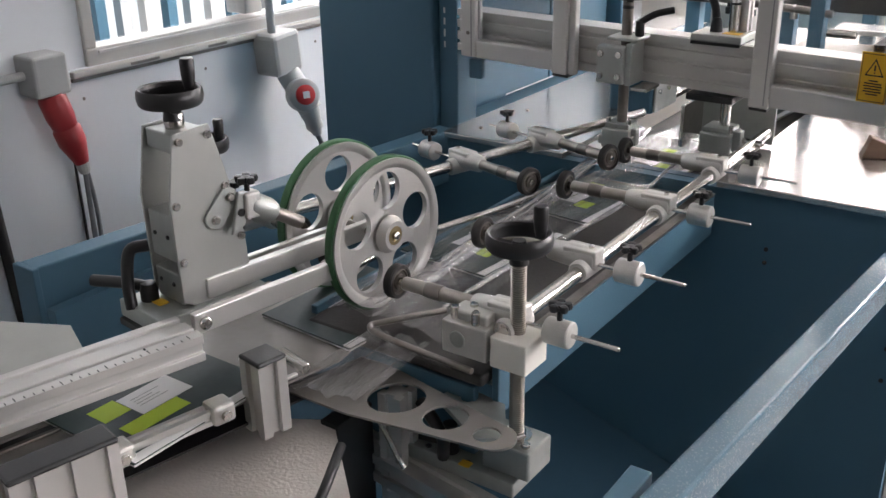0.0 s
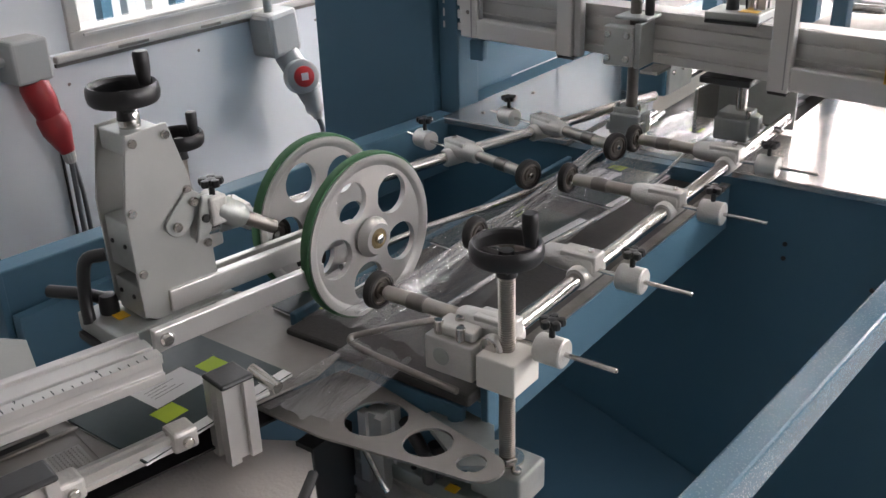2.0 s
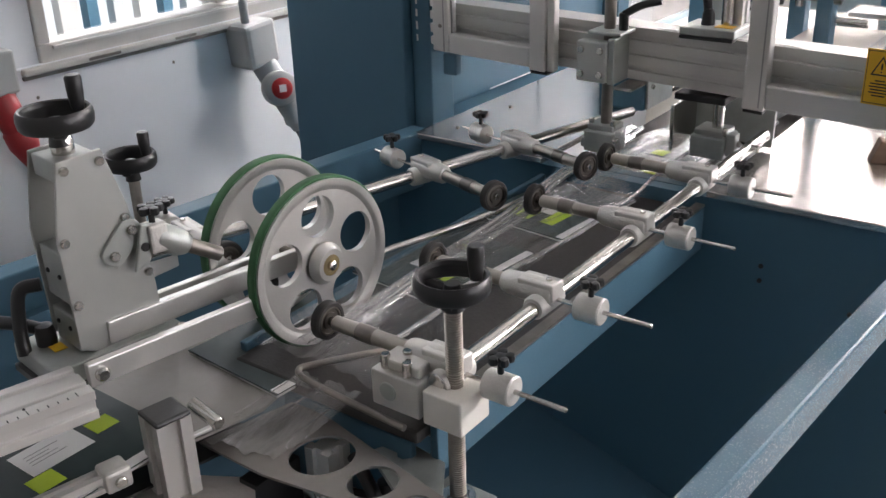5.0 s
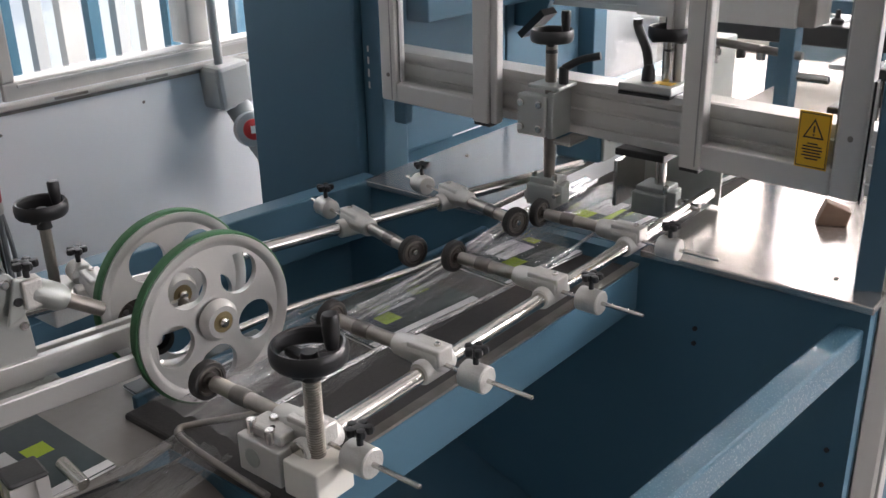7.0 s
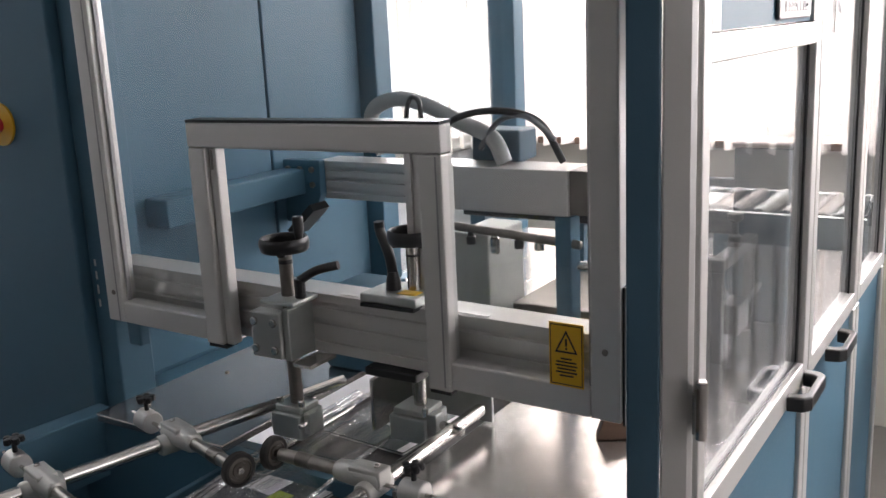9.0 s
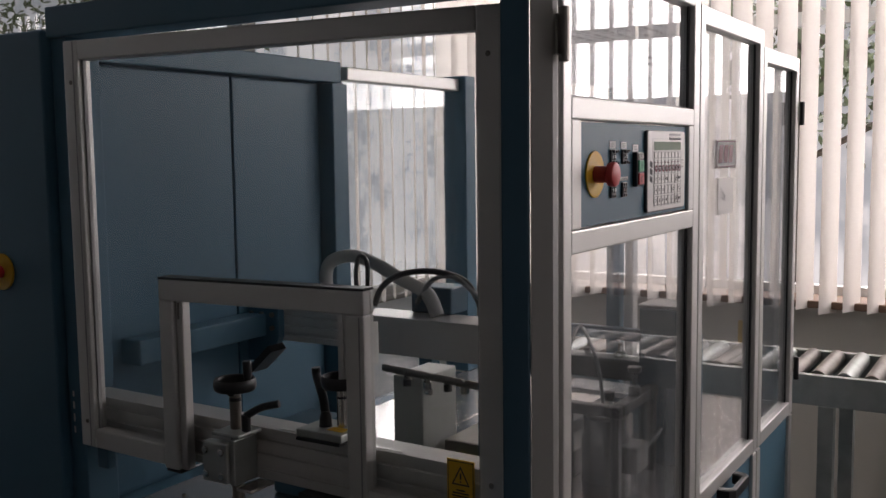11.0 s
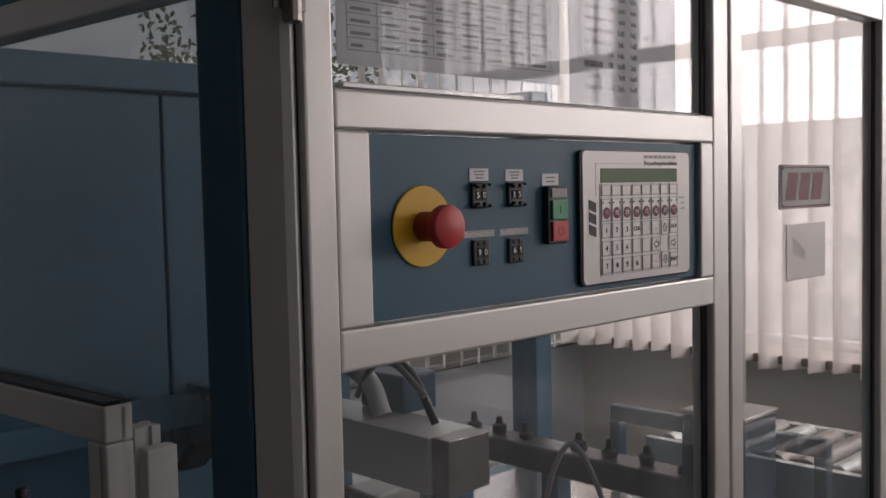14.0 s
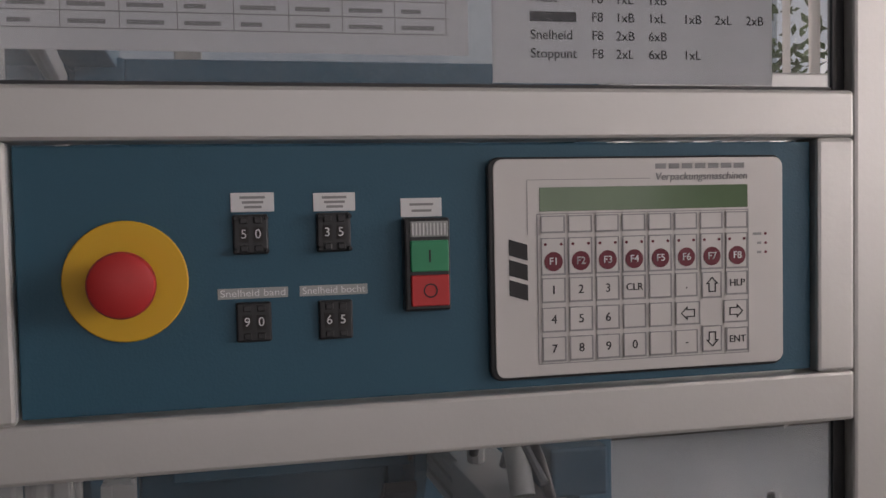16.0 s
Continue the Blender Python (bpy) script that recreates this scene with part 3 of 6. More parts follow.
bar(XB + 0.001, XB + 0.004, 1.05, 1.2, "hinge_strip", -0.01, 0.01, BLACK, 0)
bar(SA + 0.0355, SA + 0.0385, SZ - FW - 0.03, SZ - FW - 0.003, "catch", -0.011, -0.0092, STEEL_DARK, 0)
for x in (XA + 0.024, SB - 0.008):
    bar(x - 0.0012, x + 0.0012, ZA + 0.002, (ZB if x < 0 else SZ - FW) - 0.002, "groove", -0.0178 if x > 0 else -0.0158, -0.0168 if x > 0 else -0.0148, GREY_INK, 0)

sign = thing("warning_sign", "yellow warning sticker with a black exclamation triangle", "warning sign", HATCH)
SX = 0.5235


def mark(name, x0, x1, z0, z1, y0, y1, mat):
    return settle(part(name, box(x0, x1, y0, y1, z0 + 0.031, z1 + 0.031), mat, sign))


mark("plate", SX - 0.022, SX + 0.022, 1.054, 1.125, -0.0165, -0.0152, YELLOW)
for x0, x1, z0, z1 in ((-0.0205, -0.0196, 1.056, 1.123), (0.0196, 0.0205, 1.056, 1.123), (-0.0196, 0.0196, 1.122, 1.123), (-0.0196, 0.0196, 1.056, 1.057)):
    mark("border", SX + x0, SX + x1, z0, z1, -0.0171, -0.0166, INK)
b = holed_plate([(-0.0145, 0), (0.0145, 0), (0, 0.025)], [[(-0.0115, 0.0018), (0.0115, 0.0018), (0, 0.0215)]], 0.0006)
bmesh.ops.transform(b, matrix=pose(SX, -0.0166, 1.092 + 0.031, 90), verts=list(b.verts))
settle(part("triangle", b, INK, sign))
mark("mark", SX - 0.0012, SX + 0.0012, 1.0995, 1.1075, -0.0171, -0.0166, INK)
mark("mark", SX - 0.0012, SX + 0.0012, 1.0955, 1.0975, -0.0171, -0.0166, INK)
for k, wd in enumerate((0.014, 0.026, 0.028, 0.024, 0.027, 0.018)):
    mark("text_bar", SX - wd / 2, SX + wd / 2, 1.0845 - k * 0.0038, 1.0862 - k * 0.0038, -0.0171, -0.0166, INK)

# side doors in the plane x = -0.16
DX = -0.162


def side_bar(parent, y0, y1, z0, z1, name="frame_bar", mat=ALU, x0=DX - 0.03, x1=DX):
    return part(name, box(x0, x1, y0, y1, z0, z1), mat, parent, bevel=0.0025)


def grip(parent, y, z):
    outer = [(DX + 0.0005, y - 0.070), (DX + 0.026, y - 0.066), (DX + 0.036, y - 0.052), (DX + 0.036, y + 0.052), (DX + 0.026, y + 0.066), (DX + 0.0005, y + 0.070)]
    inner = [(DX + 0.0005, y + 0.048), (DX + 0.017, y + 0.046), (DX + 0.024, y + 0.038), (DX + 0.024, y - 0.038), (DX + 0.017, y - 0.046), (DX + 0.0005, y - 0.048)]
    part("handle", outline(outer + inner, 0.024, "z", z - 0.012), BLACK, parent, "chunky black plastic grip", bevel=0.003)


door_a = based("control_door", "aluminium framed clear door carrying the control panel", "door", DX, 1.95, 0.88)
side_bar(door_a, 1.6535, 1.681, 0.872, 1.86)
side_bar(door_a, 2.223, 2.257, 0.872, 1.86)
side_bar(door_a, 1.681, 2.223, 1.825, 1.86)
side_bar(door_a, 1.681, 2.223, 1.6125, 1.643)
side_bar(door_a, 1.681, 2.223, 1.429, 1.4615)
side_bar(door_a, 1.681, 2.223, 0.872, 0.912)
side_bar(door_a, 1.681, 1.7145, 1.4615, 1.6125)
side_bar(door_a, 2.196, 2.223, 1.4615, 1.6125)
for z0, z1 in ((0.912, 1.429), (1.643, 1.825)):
    p = part("pane", box(DX - 0.018, DX - 0.014, 1.681, 2.223, z0, z1), DUSTY, door_a)
    p.visible_shadow = False
    part("seal", box(DX - 0.013, DX - 0.010, 2.214, 2.2225, z0, z1), BLACK, door_a)
    part("seal", box(DX - 0.013, DX - 0.010, 1.682, 2.213, z0 + 0.0005, z0 + 0.003), BLACK, door_a)
grip(door_a, 2.17, 0.885)
for z in (1.72, 1.05):
    part("hinge", rod((DX + 0.007, 1.640, z - 0.035), (DX + 0.007, 1.640, z + 0.035), 0.007, 12), STEEL_DARK if z > 1.5 else STEEL, door_a)
    part("hinge_leaf", box(DX + 0.0005, DX + 0.003, 1.628, 1.655, z - 0.025, z + 0.025), STEEL_DARK, door_a)

door_b = based("middle_door", "aluminium framed clear door with a nameplate", "door", DX, 2.5, 0.87)
side_bar(door_b, 2.262, 2.29, 0.872, 1.835)
side_bar(door_b, 2.705, 2.738, 0.872, 1.835)
side_bar(door_b, 2.285, 2.705, 1.80, 1.835)
side_bar(door_b, 2.285, 2.705, 0.872, 0.905)
p = part("pane", box(DX - 0.018, DX - 0.014, 2.285, 2.705, 0.905, 1.80), DUSTY, door_b)
p.visible_shadow = False
part("seal", box(DX - 0.013, DX - 0.010, 2.696, 2.7045, 0.905, 1.80), BLACK, door_b)
grip(door_b, 2.47, 0.868)
door_c = based("end_door", "narrow aluminium framed clear end door", "door", DX, 2.93, 0.87)
side_bar(door_c, 2.744, 2.775, 0.872, 1.80)
side_bar(door_c, 3.085, 3.118, 0.872, 1.80)
side_bar(door_c, 2.775, 3.085, 1.765, 1.80)
side_bar(door_c, 2.775, 3.085, 0.872, 0.905)
p = part("pane", box(DX - 0.018, DX - 0.014, 2.775, 3.085, 0.905, 1.765), DUSTY, door_c)
p.visible_shadow = False
part("seal", box(DX - 0.013, DX - 0.010, 3.076, 3.0845, 0.905, 1.765), BLACK, door_c)
for z in (1.66, 0.99):
    part("hinge", rod((DX + 0.007, 3.122, z - 0.03), (DX + 0.007, 3.122, z + 0.03), 0.007, 12), BLACK, door_c)
for y0, y1 in ((1.681, 2.223), (2.292, 2.705), (2.775, 3.085)):
    part("lower_panel", box(DX - 0.02, DX - 0.008, y0, y1, 0.1, 0.868), BLUE, case, "blue painted lower side panel")
    part("lower_frame", box(DX - 0.03, DX, y0 - 0.034, y0, 0.08, 0.868), ALU, case, bevel=0.003)
    part("lower_frame", box(DX - 0.03, DX, y1, y1 + 0.031, 0.08, 0.868), ALU, case, bevel=0.003)

# ---- the feeder: everything here runs a few degrees askew to the enclosure ----
SKEW = 12.0


def hand_wheel(x, y, z, r, group="hand wheels", yaw=20, spindle=None, label="black plastic hand wheel with an upright crank grip", stem=STEEL, stem_r=0.0095):
    t = thing("hand_wheel", label, "hand wheel", pose(x, y, z, 0, 0, yaw), group)
    prof = [(r * 0.84, 0.005), (r * 0.87, 0.009), (r * 0.94, 0.010), (r, 0.007), (r * 1.02, 0.0), (r * 0.99, -0.007), (r * 0.92, -0.010), (r * 0.85, -0.008), (r * 0.82, -0.002), (r * 0.84, 0.005)]
    part("rim", lathe(prof, None, 32), BLACK, t, smooth=True)
    part("hub", lathe([(0, 0.0), (r * 0.2, 0.0), (r * 0.26, -0.008), (r * 0.27, -0.02), (r * 0.3, -0.028), (0, -0.028)], None, 20), BLACK, t, smooth=True)
    for k in range(3):
        m = pose(0, 0, 0, 0, 0, k * 120 + 30)
        b = bmesh.new()
        add_box(b, r * 0.2, r * 0.86, -0.006, 0.006, -0.014, -0.006, m)
        part("spoke", b, BLACK, t, bevel=0.002)
    g = lathe([(0, 0.006), (r * 0.16, 0.006), (r * 0.19, 0.012), (r * 0.22, r * 0.6), (r * 0.23, r * 1.02), (r * 0.19, r * 1.1), (0, r * 1.12)], pose(r * 0.62, 0, 0), 16)
    part("grip", g, BLACK, t, smooth=True)
    if spindle:
        part("spindle", rod((0, 0, spindle - z), (0, 0, -0.027), stem_r, 16), stem, t, "steel spindle")
    return t


def threaded(parent, r, z0, z1, pitch=0.0028):
    prof = [(0, z0)]
    z = z0
    while z < z1:
        prof += [(r, z), (r, z + pitch * 0.25), (r * 0.88, z + pitch * 0.5), (r * 0.88, z + pitch * 0.75)]
        z += pitch
    prof.append((0, z1))
    return part("threaded_spindle", lathe(prof, None, 14), THREAD, parent, "worn threaded steel spindle", smooth=True)


def star_knob(parent, x, y, z, r=0.013):
    b = bmesh.new()
    add_lathe(b, [(0, 0.0), (0.0035, 0.0), (0.0035, 0.012), (0.006, 0.014), (0.007, 0.02), (0, 0.022)], pose(x, y, z), 10)
    for k in range(5):
        a = 2 * math.pi * k / 5
        add_lathe(b, [(0, 0.013), (0.0045, 0.0135), (0.0055, 0.017), (0.0045, 0.021), (0, 0.022)], pose(x + math.cos(a) * r * 0.72, y + math.sin(a) * r * 0.72, z), 8)
        add_box(b, 0, r * 0.7, -0.003, 0.003, 0.0145, 0.0205, pose(x, y, z, 0, 0, math.degrees(a)))
    return part("star_knob", b, BLACK, parent, "black star knob", smooth=True)


def guide_arm(x, y, z, yaw, reach, back, label, tip=0.075):
    """A clamp on a rod (at the local origin) with a shaft and a ball-bearing roller on +x and a weight with a thin rod on -x."""
    t = thing("guide_roller", label, "guide roller", pose(x, y, z, 0, 0, yaw), "film guide rollers")
    b = lathe([(0, -0.026), (0.0125, -0.026), (0.0145, -0.023), (0.0145, 0.023), (0.0125, 0.026), (0, 0.026)], pose(0, 0, 0, 90), 20)
    part("rod_clamp", b, CAST, t, smooth=True)
    b = bmesh.new()
    add_lathe(b, [(0, -0.016), (0.014, -0.016), (0.016, -0.013), (0.016, 0.02), (0.014, 0.05), (0.0115, 0.056), (0, 0.056)], pose(0, 0, 0.012, 0, 90, 0), 20)
    add_box(b, -0.018, 0.03, -0.013, 0.013, 0.006, 0.027)
    part("cross_clamp", b, CAST, t, "cast aluminium cross clamp", smooth=True, bevel=0.002)
    part("clamp_screw", rod((-0.006, 0, 0.026), (-0.006, 0, 0.031), 0.004, 8), STEEL, t)
    part("shaft", rod((0.05, 0, 0.012), (reach - 0.012, 0, 0.012), 0.0088, 16), THREAD, t, "worn brown steel shaft", smooth=True)
    mid = 0.05 + (reach - 0.05) * 0.52
    b = lathe([(0.0089, -0.012), (0.0100, -0.011), (0.0100, 0.011), (0.0089, 0.012)], pose(mid, 0, 0.012, 0, 90, 0), 16)
    part("collar", b, STEEL_DARK, t, smooth=True)
    m = pose(reach, 0, 0.012, 0, 90, 0)
    part("roller_tyre", lathe([(0.0172, -0.0062), (0.0208, -0.0062), (0.0225, -0.0042), (0.0225, 0.0042), (0.0208, 0.0062), (0.0172, 0.0062)], m, 32), RUBBER, t, "dark worn roller rim", smooth=True)
    part("bearing", lathe([(0.0171, -0.0050), (0.0171, 0.0050), (0.0150, 0.0054), (0.0143, 0.0032), (0.0104, 0.0032), (0.0098, 0.0054), (0.0058, 0.0054), (0.0055, 0.003), (0, 0.003), (0, -0.003), (0.0055, -0.003), (0.0058, -0.0054), (0.0098, -0.0054), (0.0104, -0.0032), (0.0143, -0.0032), (0.0150, -0.0054), (0.0171, -0.0050)], m, 32), BEARING, t, "steel ball bearing", smooth=True)
    part("axle_tip", rod((reach - 0.012, 0, 0.012), (reach + 0.009, 0, 0.012), 0.0045, 10), STEEL, t)
    # weight on the outer side
    mw = pose(-back, 0, 0.006, 0, 90, 0)
    part("counterweight", lathe([(0, -0.016), (0.0145, -0.016), (0.016, -0.0145), (0.016, 0.0145), (0.0145, 0.016), (0, 0.016)], mw, 24), CAST, t, "round light grey counterweight", smooth=True)
    part("thin_rod", rod((-0.012, 0, 0.006), (-back - tip, 0, 0.006), 0.0028, 10), STEEL, t, "thin steel rod")
    star_knob(t, -back, 0, 0.022)
    return t


# two long guide rods with their arms
r1 = based("guide_rod", "polished steel guide rod above the film", "guide rod", -0.523, 1.3, 0.93, "guide rods")
part("shaft", rod((-0.523, 0.845, 0.929), (-0.521, 1.775, 0.934), 0.0098, 20), STEEL, r1, smooth=True)
r2 = based("guide_rod", "polished steel guide rod above the film", "guide rod", -0.9, 1.3, 0.93, "guide rods")
part("shaft", rod((-1.025, 0.84, 0.936), (-0.770, 1.775, 0.940), 0.0098, 20), STEEL, r2, smooth=True)
for y in (1.055, 1.296, 1.512):
    guide_arm(-0.522, y, 0.932, 180, 0.162, 0.060, "cast clamp with steel shaft, rubber roller and round weight")
guide_arm(-0.522, 0.872, 0.926, 180, 0.172, 0.060, "cast clamp with steel shaft and roller beside the first wheel")
for x, y in ((-0.895, 1.312), (-0.845, 1.492)):
    guide_arm(x, y, 0.937, -16, 0.168, 0.085, "cast clamp on the far rod with shaft and roller", 0.05)
guide_arm(-1.000, 0.93, 0.940, -14, 0.110, 0.06, "cast clamp on the far rod behind the tower", 0.04)


def lead_wheel(x, y, z, label):
    t = thing("lead_wheel", label, "drive wheel", pose(x, y, z, 0, 0, -4), "big green-tyred wheels")
    spin = part("wheel_disc", wheel_disc(), ALU_RAW, t, "cast aluminium disc with five round holes", smooth=True)
    tyre = part("tyre", lathe([(0.1036, -0.0082), (0.1055, -0.0082), (0.1068, -0.0068), (0.107, -0.001), (0.1068, 0.0035), (0.1058, 0.0046), (0.1036, 0.0048)], pose(0, 0, 0, 0, 90, 0), 64), GREEN, t, "green rubber tyre", smooth=True)
    part("hub", lathe([(0, 0.007), (0.026, 0.007), (0.026, 0.010), (0.0215, 0.0165), (0.020, 0.019), (0.0135, 0.019), (0.0135, 0.0165), (0, 0.0165)], pose(0, 0, 0, 0, 90, 0), 32), ALU_RAW, t, smooth=True)
    part("bearing", lathe([(0, 0.0166), (0.0135, 0.0166), (0.013, 0.0185), (0.0085, 0.0185), (0.008, 0.0175), (0, 0.0175)], pose(0, 0, 0, 0, 90, 0), 24), BRASS, t, "brass-coloured bearing", smooth=True)
    part("axle_bolt", lathe([(0, 0.0175), (0.006, 0.0175), (0.006, 0.022), (0.003, 0.0235), (0, 0.0235)], pose(0, 0, 0, 0, 90, 0), 12), STEEL, t)
    return t, spin


def wheel_disc():
    holes = [circle(0.060 * math.cos(2 * math.pi * k / 5), 0.060 * math.sin(2 * math.pi * k / 5), 0.0258, 28) for k in range(5)]
    b = holed_plate(circle(0, 0, 0.091, 60), holes, 0.008)
    bmesh.ops.translate(b, vec=(0, 0, -0.004), verts=list(b.verts))
    add_lathe(b, [(0.090, -0.0065), (0.094, -0.0078), (0.1035, -0.0078), (0.1035, 0.0078), (0.0965, 0.0078), (0.0935, 0.0065), (0.090, 0.004), (0.090, -0.0065)], None, 60)
    bmesh.ops.transform(b, matrix=pose(0, 0, 0, 0, 90, 0), verts=list(b.verts))
    return b


WHEELS = [lead_wheel(-0.770, 0.946, 0.962, "large cast aluminium wheel with a green rubber tyre"),
          lead_wheel(-0.868, 0.962, 0.964, "rear cast aluminium wheel with a green rubber tyre")]

# ---- tower with carriage on the scale beam ----
tower = thing("height_tower", "grey steel height-adjustment tower with bolted side plates", "machine tower", pose(-0.845, 0.712, 0.938, 0, 0, -8))
side = [(-0.048, 0.012), (-0.05, 0.135), (-0.036, 0.215), (0.012, 0.218), (0.028, 0.16), (0.046, 0.075), (0.050, 0.0), (-0.02, -0.005)]
part("side_plate", outline(side, 0.004, "x", -0.002), TOWER, tower, bevel=0.001)
part("side_plate", outline(side, 0.004, "x", -0.062), TOWER, tower, bevel=0.001)
part("top_block", box(-0.057, -0.003, -0.035, 0.011, 0.190, 0.213), ZINC, tower, bevel=0.002)
part("back_block", box(-0.057, -0.003, -0.046, -0.006, 0.060, 0.118), ZINC, tower, bevel=0.002)
part("back_block", box(-0.057, -0.003, -0.046, -0.01, 0.006, 0.045), ZINC, tower, bevel=0.002)
part("spindle", rod((-0.03, -0.012, 0.02), (-0.03, -0.012, 0.235), 0.008, 14), STEEL, tower, smooth=True)
part("top_collar", lathe([(0, 0.213), (0.0115, 0.213), (0.0115, 0.228), (0.010, 0.231), (0, 0.231)], pose(-0.03, -0.012, 0), 20), STEEL, tower, smooth=True)
for y, z in ((-0.03, 0.205), (0.008, 0.206), (-0.043, 0.132), (-0.042, 0.062), (0.04, 0.072), (0.024, 0.14)):
    part("bolt", lathe([(0, 0.002), (0.0052, 0.002), (0.0052, 0.0045), (0.0042, 0.006), (0, 0.006)], pose(0, y, z, 0, 90, 0), 8), STEEL, tower)
link = [(0.004 + 0.023 * u - 0.718 * v, 0.103 + 0.023 * u + 0.696 * v) for u, v in [(1 + 0.35 * math.sin(q), -0.014 * math.cos(q)) for q in [radians(w) for w in range(0, 181, 30)]] + [(-0.35 * math.sin(q), 0.014 * math.cos(q)) for q in [radians(w) for w in range(0, 181, 30)]]]
lk = part("link_plate", outline(link, 0.004, "x", 0.0022), ZINC, tower, "oblong bolted link plate", bevel=0.001)
for y, z in ((0.027, 0.126), (0.004, 0.103)):
    part("bolt", lathe([(0, 0.006), (0.0056, 0.006), (0.0056, 0.0095), (0.0045, 0.011), (0, 0.011)], pose(0, y, z, 0, 90, 0), 8), STEEL, lk)
part("eye_tab", outline([(0.020, 0.080), (0.040, 0.088), (0.052, 0.128), (0.034, 0.132)], 0.005, "x", 0.010), ZINC, tower, "bent steel eye tab", bevel=0.002)
part("tab_hole", rod((0.0152, 0.035, 0.106), (0.0162, 0.035, 0.106), 0.005, 14), BLACK, tower)
part("tab_block", box(0.0, 0.020, 0.040, 0.062, 0.095, 0.128), CAST, tower, bevel=0.003)
part("shaft_clamp", lathe([(0, 0), (0.0140, 0), (0.0155, 0.003), (0.0155, 0.030), (0.0135, 0.036), (0.0115, 0.040), (0, 0.040)], frame_to((0.006, 0.052, 0.112), (0.012, 0.095, 0.085))[0], 22), ZINC, tower, "cast shaft clamp", smooth=True)
part("cross_shaft", rod((0.0105, 0.084, 0.0918), (0.016, 0.122, 0.068), 0.0085, 16), STEEL_DARK, tower, smooth=True)
star_knob(tower, 0.010, 0.050, 0.126)
for y, z in ((-0.0515, 0.09), (-0.0515, 0.03)):
    for x in (-0.045, -0.018):
        part("rivet", rod((x, -0.0455, z), (x, -0.0485, z), 0.003, 8), BLACK, tower)
part("yellow_tag", box(-0.045, -0.028, -0.064, -0.05, 0.0042, 0.0052), YELLOW, tower)
part("clamp_lever", tube([(-0.05, -0.055, 0.075), (-0.06, -0.075, 0.07), (-0.062, -0.082, 0.03), (-0.055, -0.085, 0.0)], 0.0075, 10), BLACK, tower, "black clamping lever", smooth=True)
part("carriage", box(-0.085, 0.012, -0.085, 0.045, -0.018, 0.004), ZINC, tower, "bolted steel carriage plate", bevel=0.002)
part("carriage_pad", box(-0.08, 0.008, -0.09, 0.04, -0.026, -0.018), BLACK, tower)
part("lever_post", lathe([(0, 0.004), (0.011, 0.004), (0.011, 0.018), (0.009, 0.026), (0, 0.028)], pose(-0.055, -0.06, 0), 16), BLACK, tower, smooth=True)
part("lock_lever", tube([(-0.055, -0.06, 0.02), (-0.085, -0.075, 0.022), (-0.125, -0.095, 0.020)], 0.0075, 10), BLACK, tower, "black locking lever", smooth=True)
hand_wheel(-0.8755, 0.702, 1.188, 0.037, yaw=60, spindle=1.16, stem=STEEL)
hand_wheel(-1.075, 0.915, 1.045, 0.034, yaw=40, spindle=0.93, stem=THREAD, stem_r=0.0075)
blk = tagged(part("slide_block", box(-1.105, -1.045, 0.89, 0.945, 0.885, 0.932), CAST, None, bevel=0.003), "cast slide block under the far hand wheel", "block")

beam = thing("scale_beam", "aluminium slide beam with an engraved scale strip", "slide beam", pose(-0.808, 0.60, 0.928, 0, 0, -SKEW - 1.5))
part("beam", profile_bar(slotted(0.066, 0.032, 2, 0.35, 0.15), (-0.012, -0.7, 0.0), (-0.012, 0.035, 0.0)), ALU, beam, bevel=0.001)
part("scale_strip", box(0.008, 0.024, -0.69, 0.034, 0.0165, 0.0175), ALU, beam, "engraved measuring strip")
for k in range(66):
    part("scale_mark", box(0.0185 - (0.004 if k % 5 == 0 else 0), 0.0232, -0.60 + k * 0.0095, -0.5994 + k * 0.0095 + 0.0004, 0.0176, 0.0180), INK, beam)
for k, s in enumerate("12345678"):
    text_mesh("scale_digit", s, 0.006, pose(0.0105, -0.59 + k * 0.08, 0.0178, 0, 0, 90), INK, beam)
arms = thing("wheel_fork", "pair of flat aluminium bars that carry the wheels", "fork", pose(-0.80, 0.80, 0.945, 0, 0, -SKEW + 3))
part("bar", box(0.004, 0.014, -0.155, 0.072, -0.018, 0.008), ALU_RAW, arms, bevel=0.0015)
part("bar", box(-0.035, -0.025, -0.11, 0.155, 0.0, 0.026), ALU_RAW, arms, bevel=0.0015)
part("bar", box(-0.075, -0.066, -0.11, 0.155, -0.01, 0.016), ALU_RAW, arms, bevel=0.0015)
part("spacer", box(-0.066, 0.012, -0.06, -0.03, -0.02, -0.004), ZINC, arms, bevel=0.001)
part("spacer", rod((-0.07, 0.145, 0.012), (0.015, 0.145, 0.012), 0.006, 12), STEEL_DARK, arms)
for y, x in ((-0.04, 0.0), (0.0, -0.05), (0.05, 0.0)):
    part("nut", lathe([(0, -0.004), (0.007, -0.004), (0.007, 0.004), (0.004, 0.006), (0, 0.006)], pose(x, y, 0.0), 6), STEEL_DARK, arms)
part("pivot_bolt", lathe([(0, 0), (0.008, 0), (0.008, 0.003), (0.0055, 0.006), (0, 0.006)], pose(0.014, -0.142, -0.006, 0, 90, 0), 16), STEEL, arms, smooth=True)
part("nip_tyre", lathe([(0.012, -0.006), (0.019, -0.006), (0.0205, 0), (0.019, 0.006), (0.012, 0.006)], pose(-0.05, 0.10, -0.015, 0, 90, 0), 24), RUBBER, arms, smooth=True)

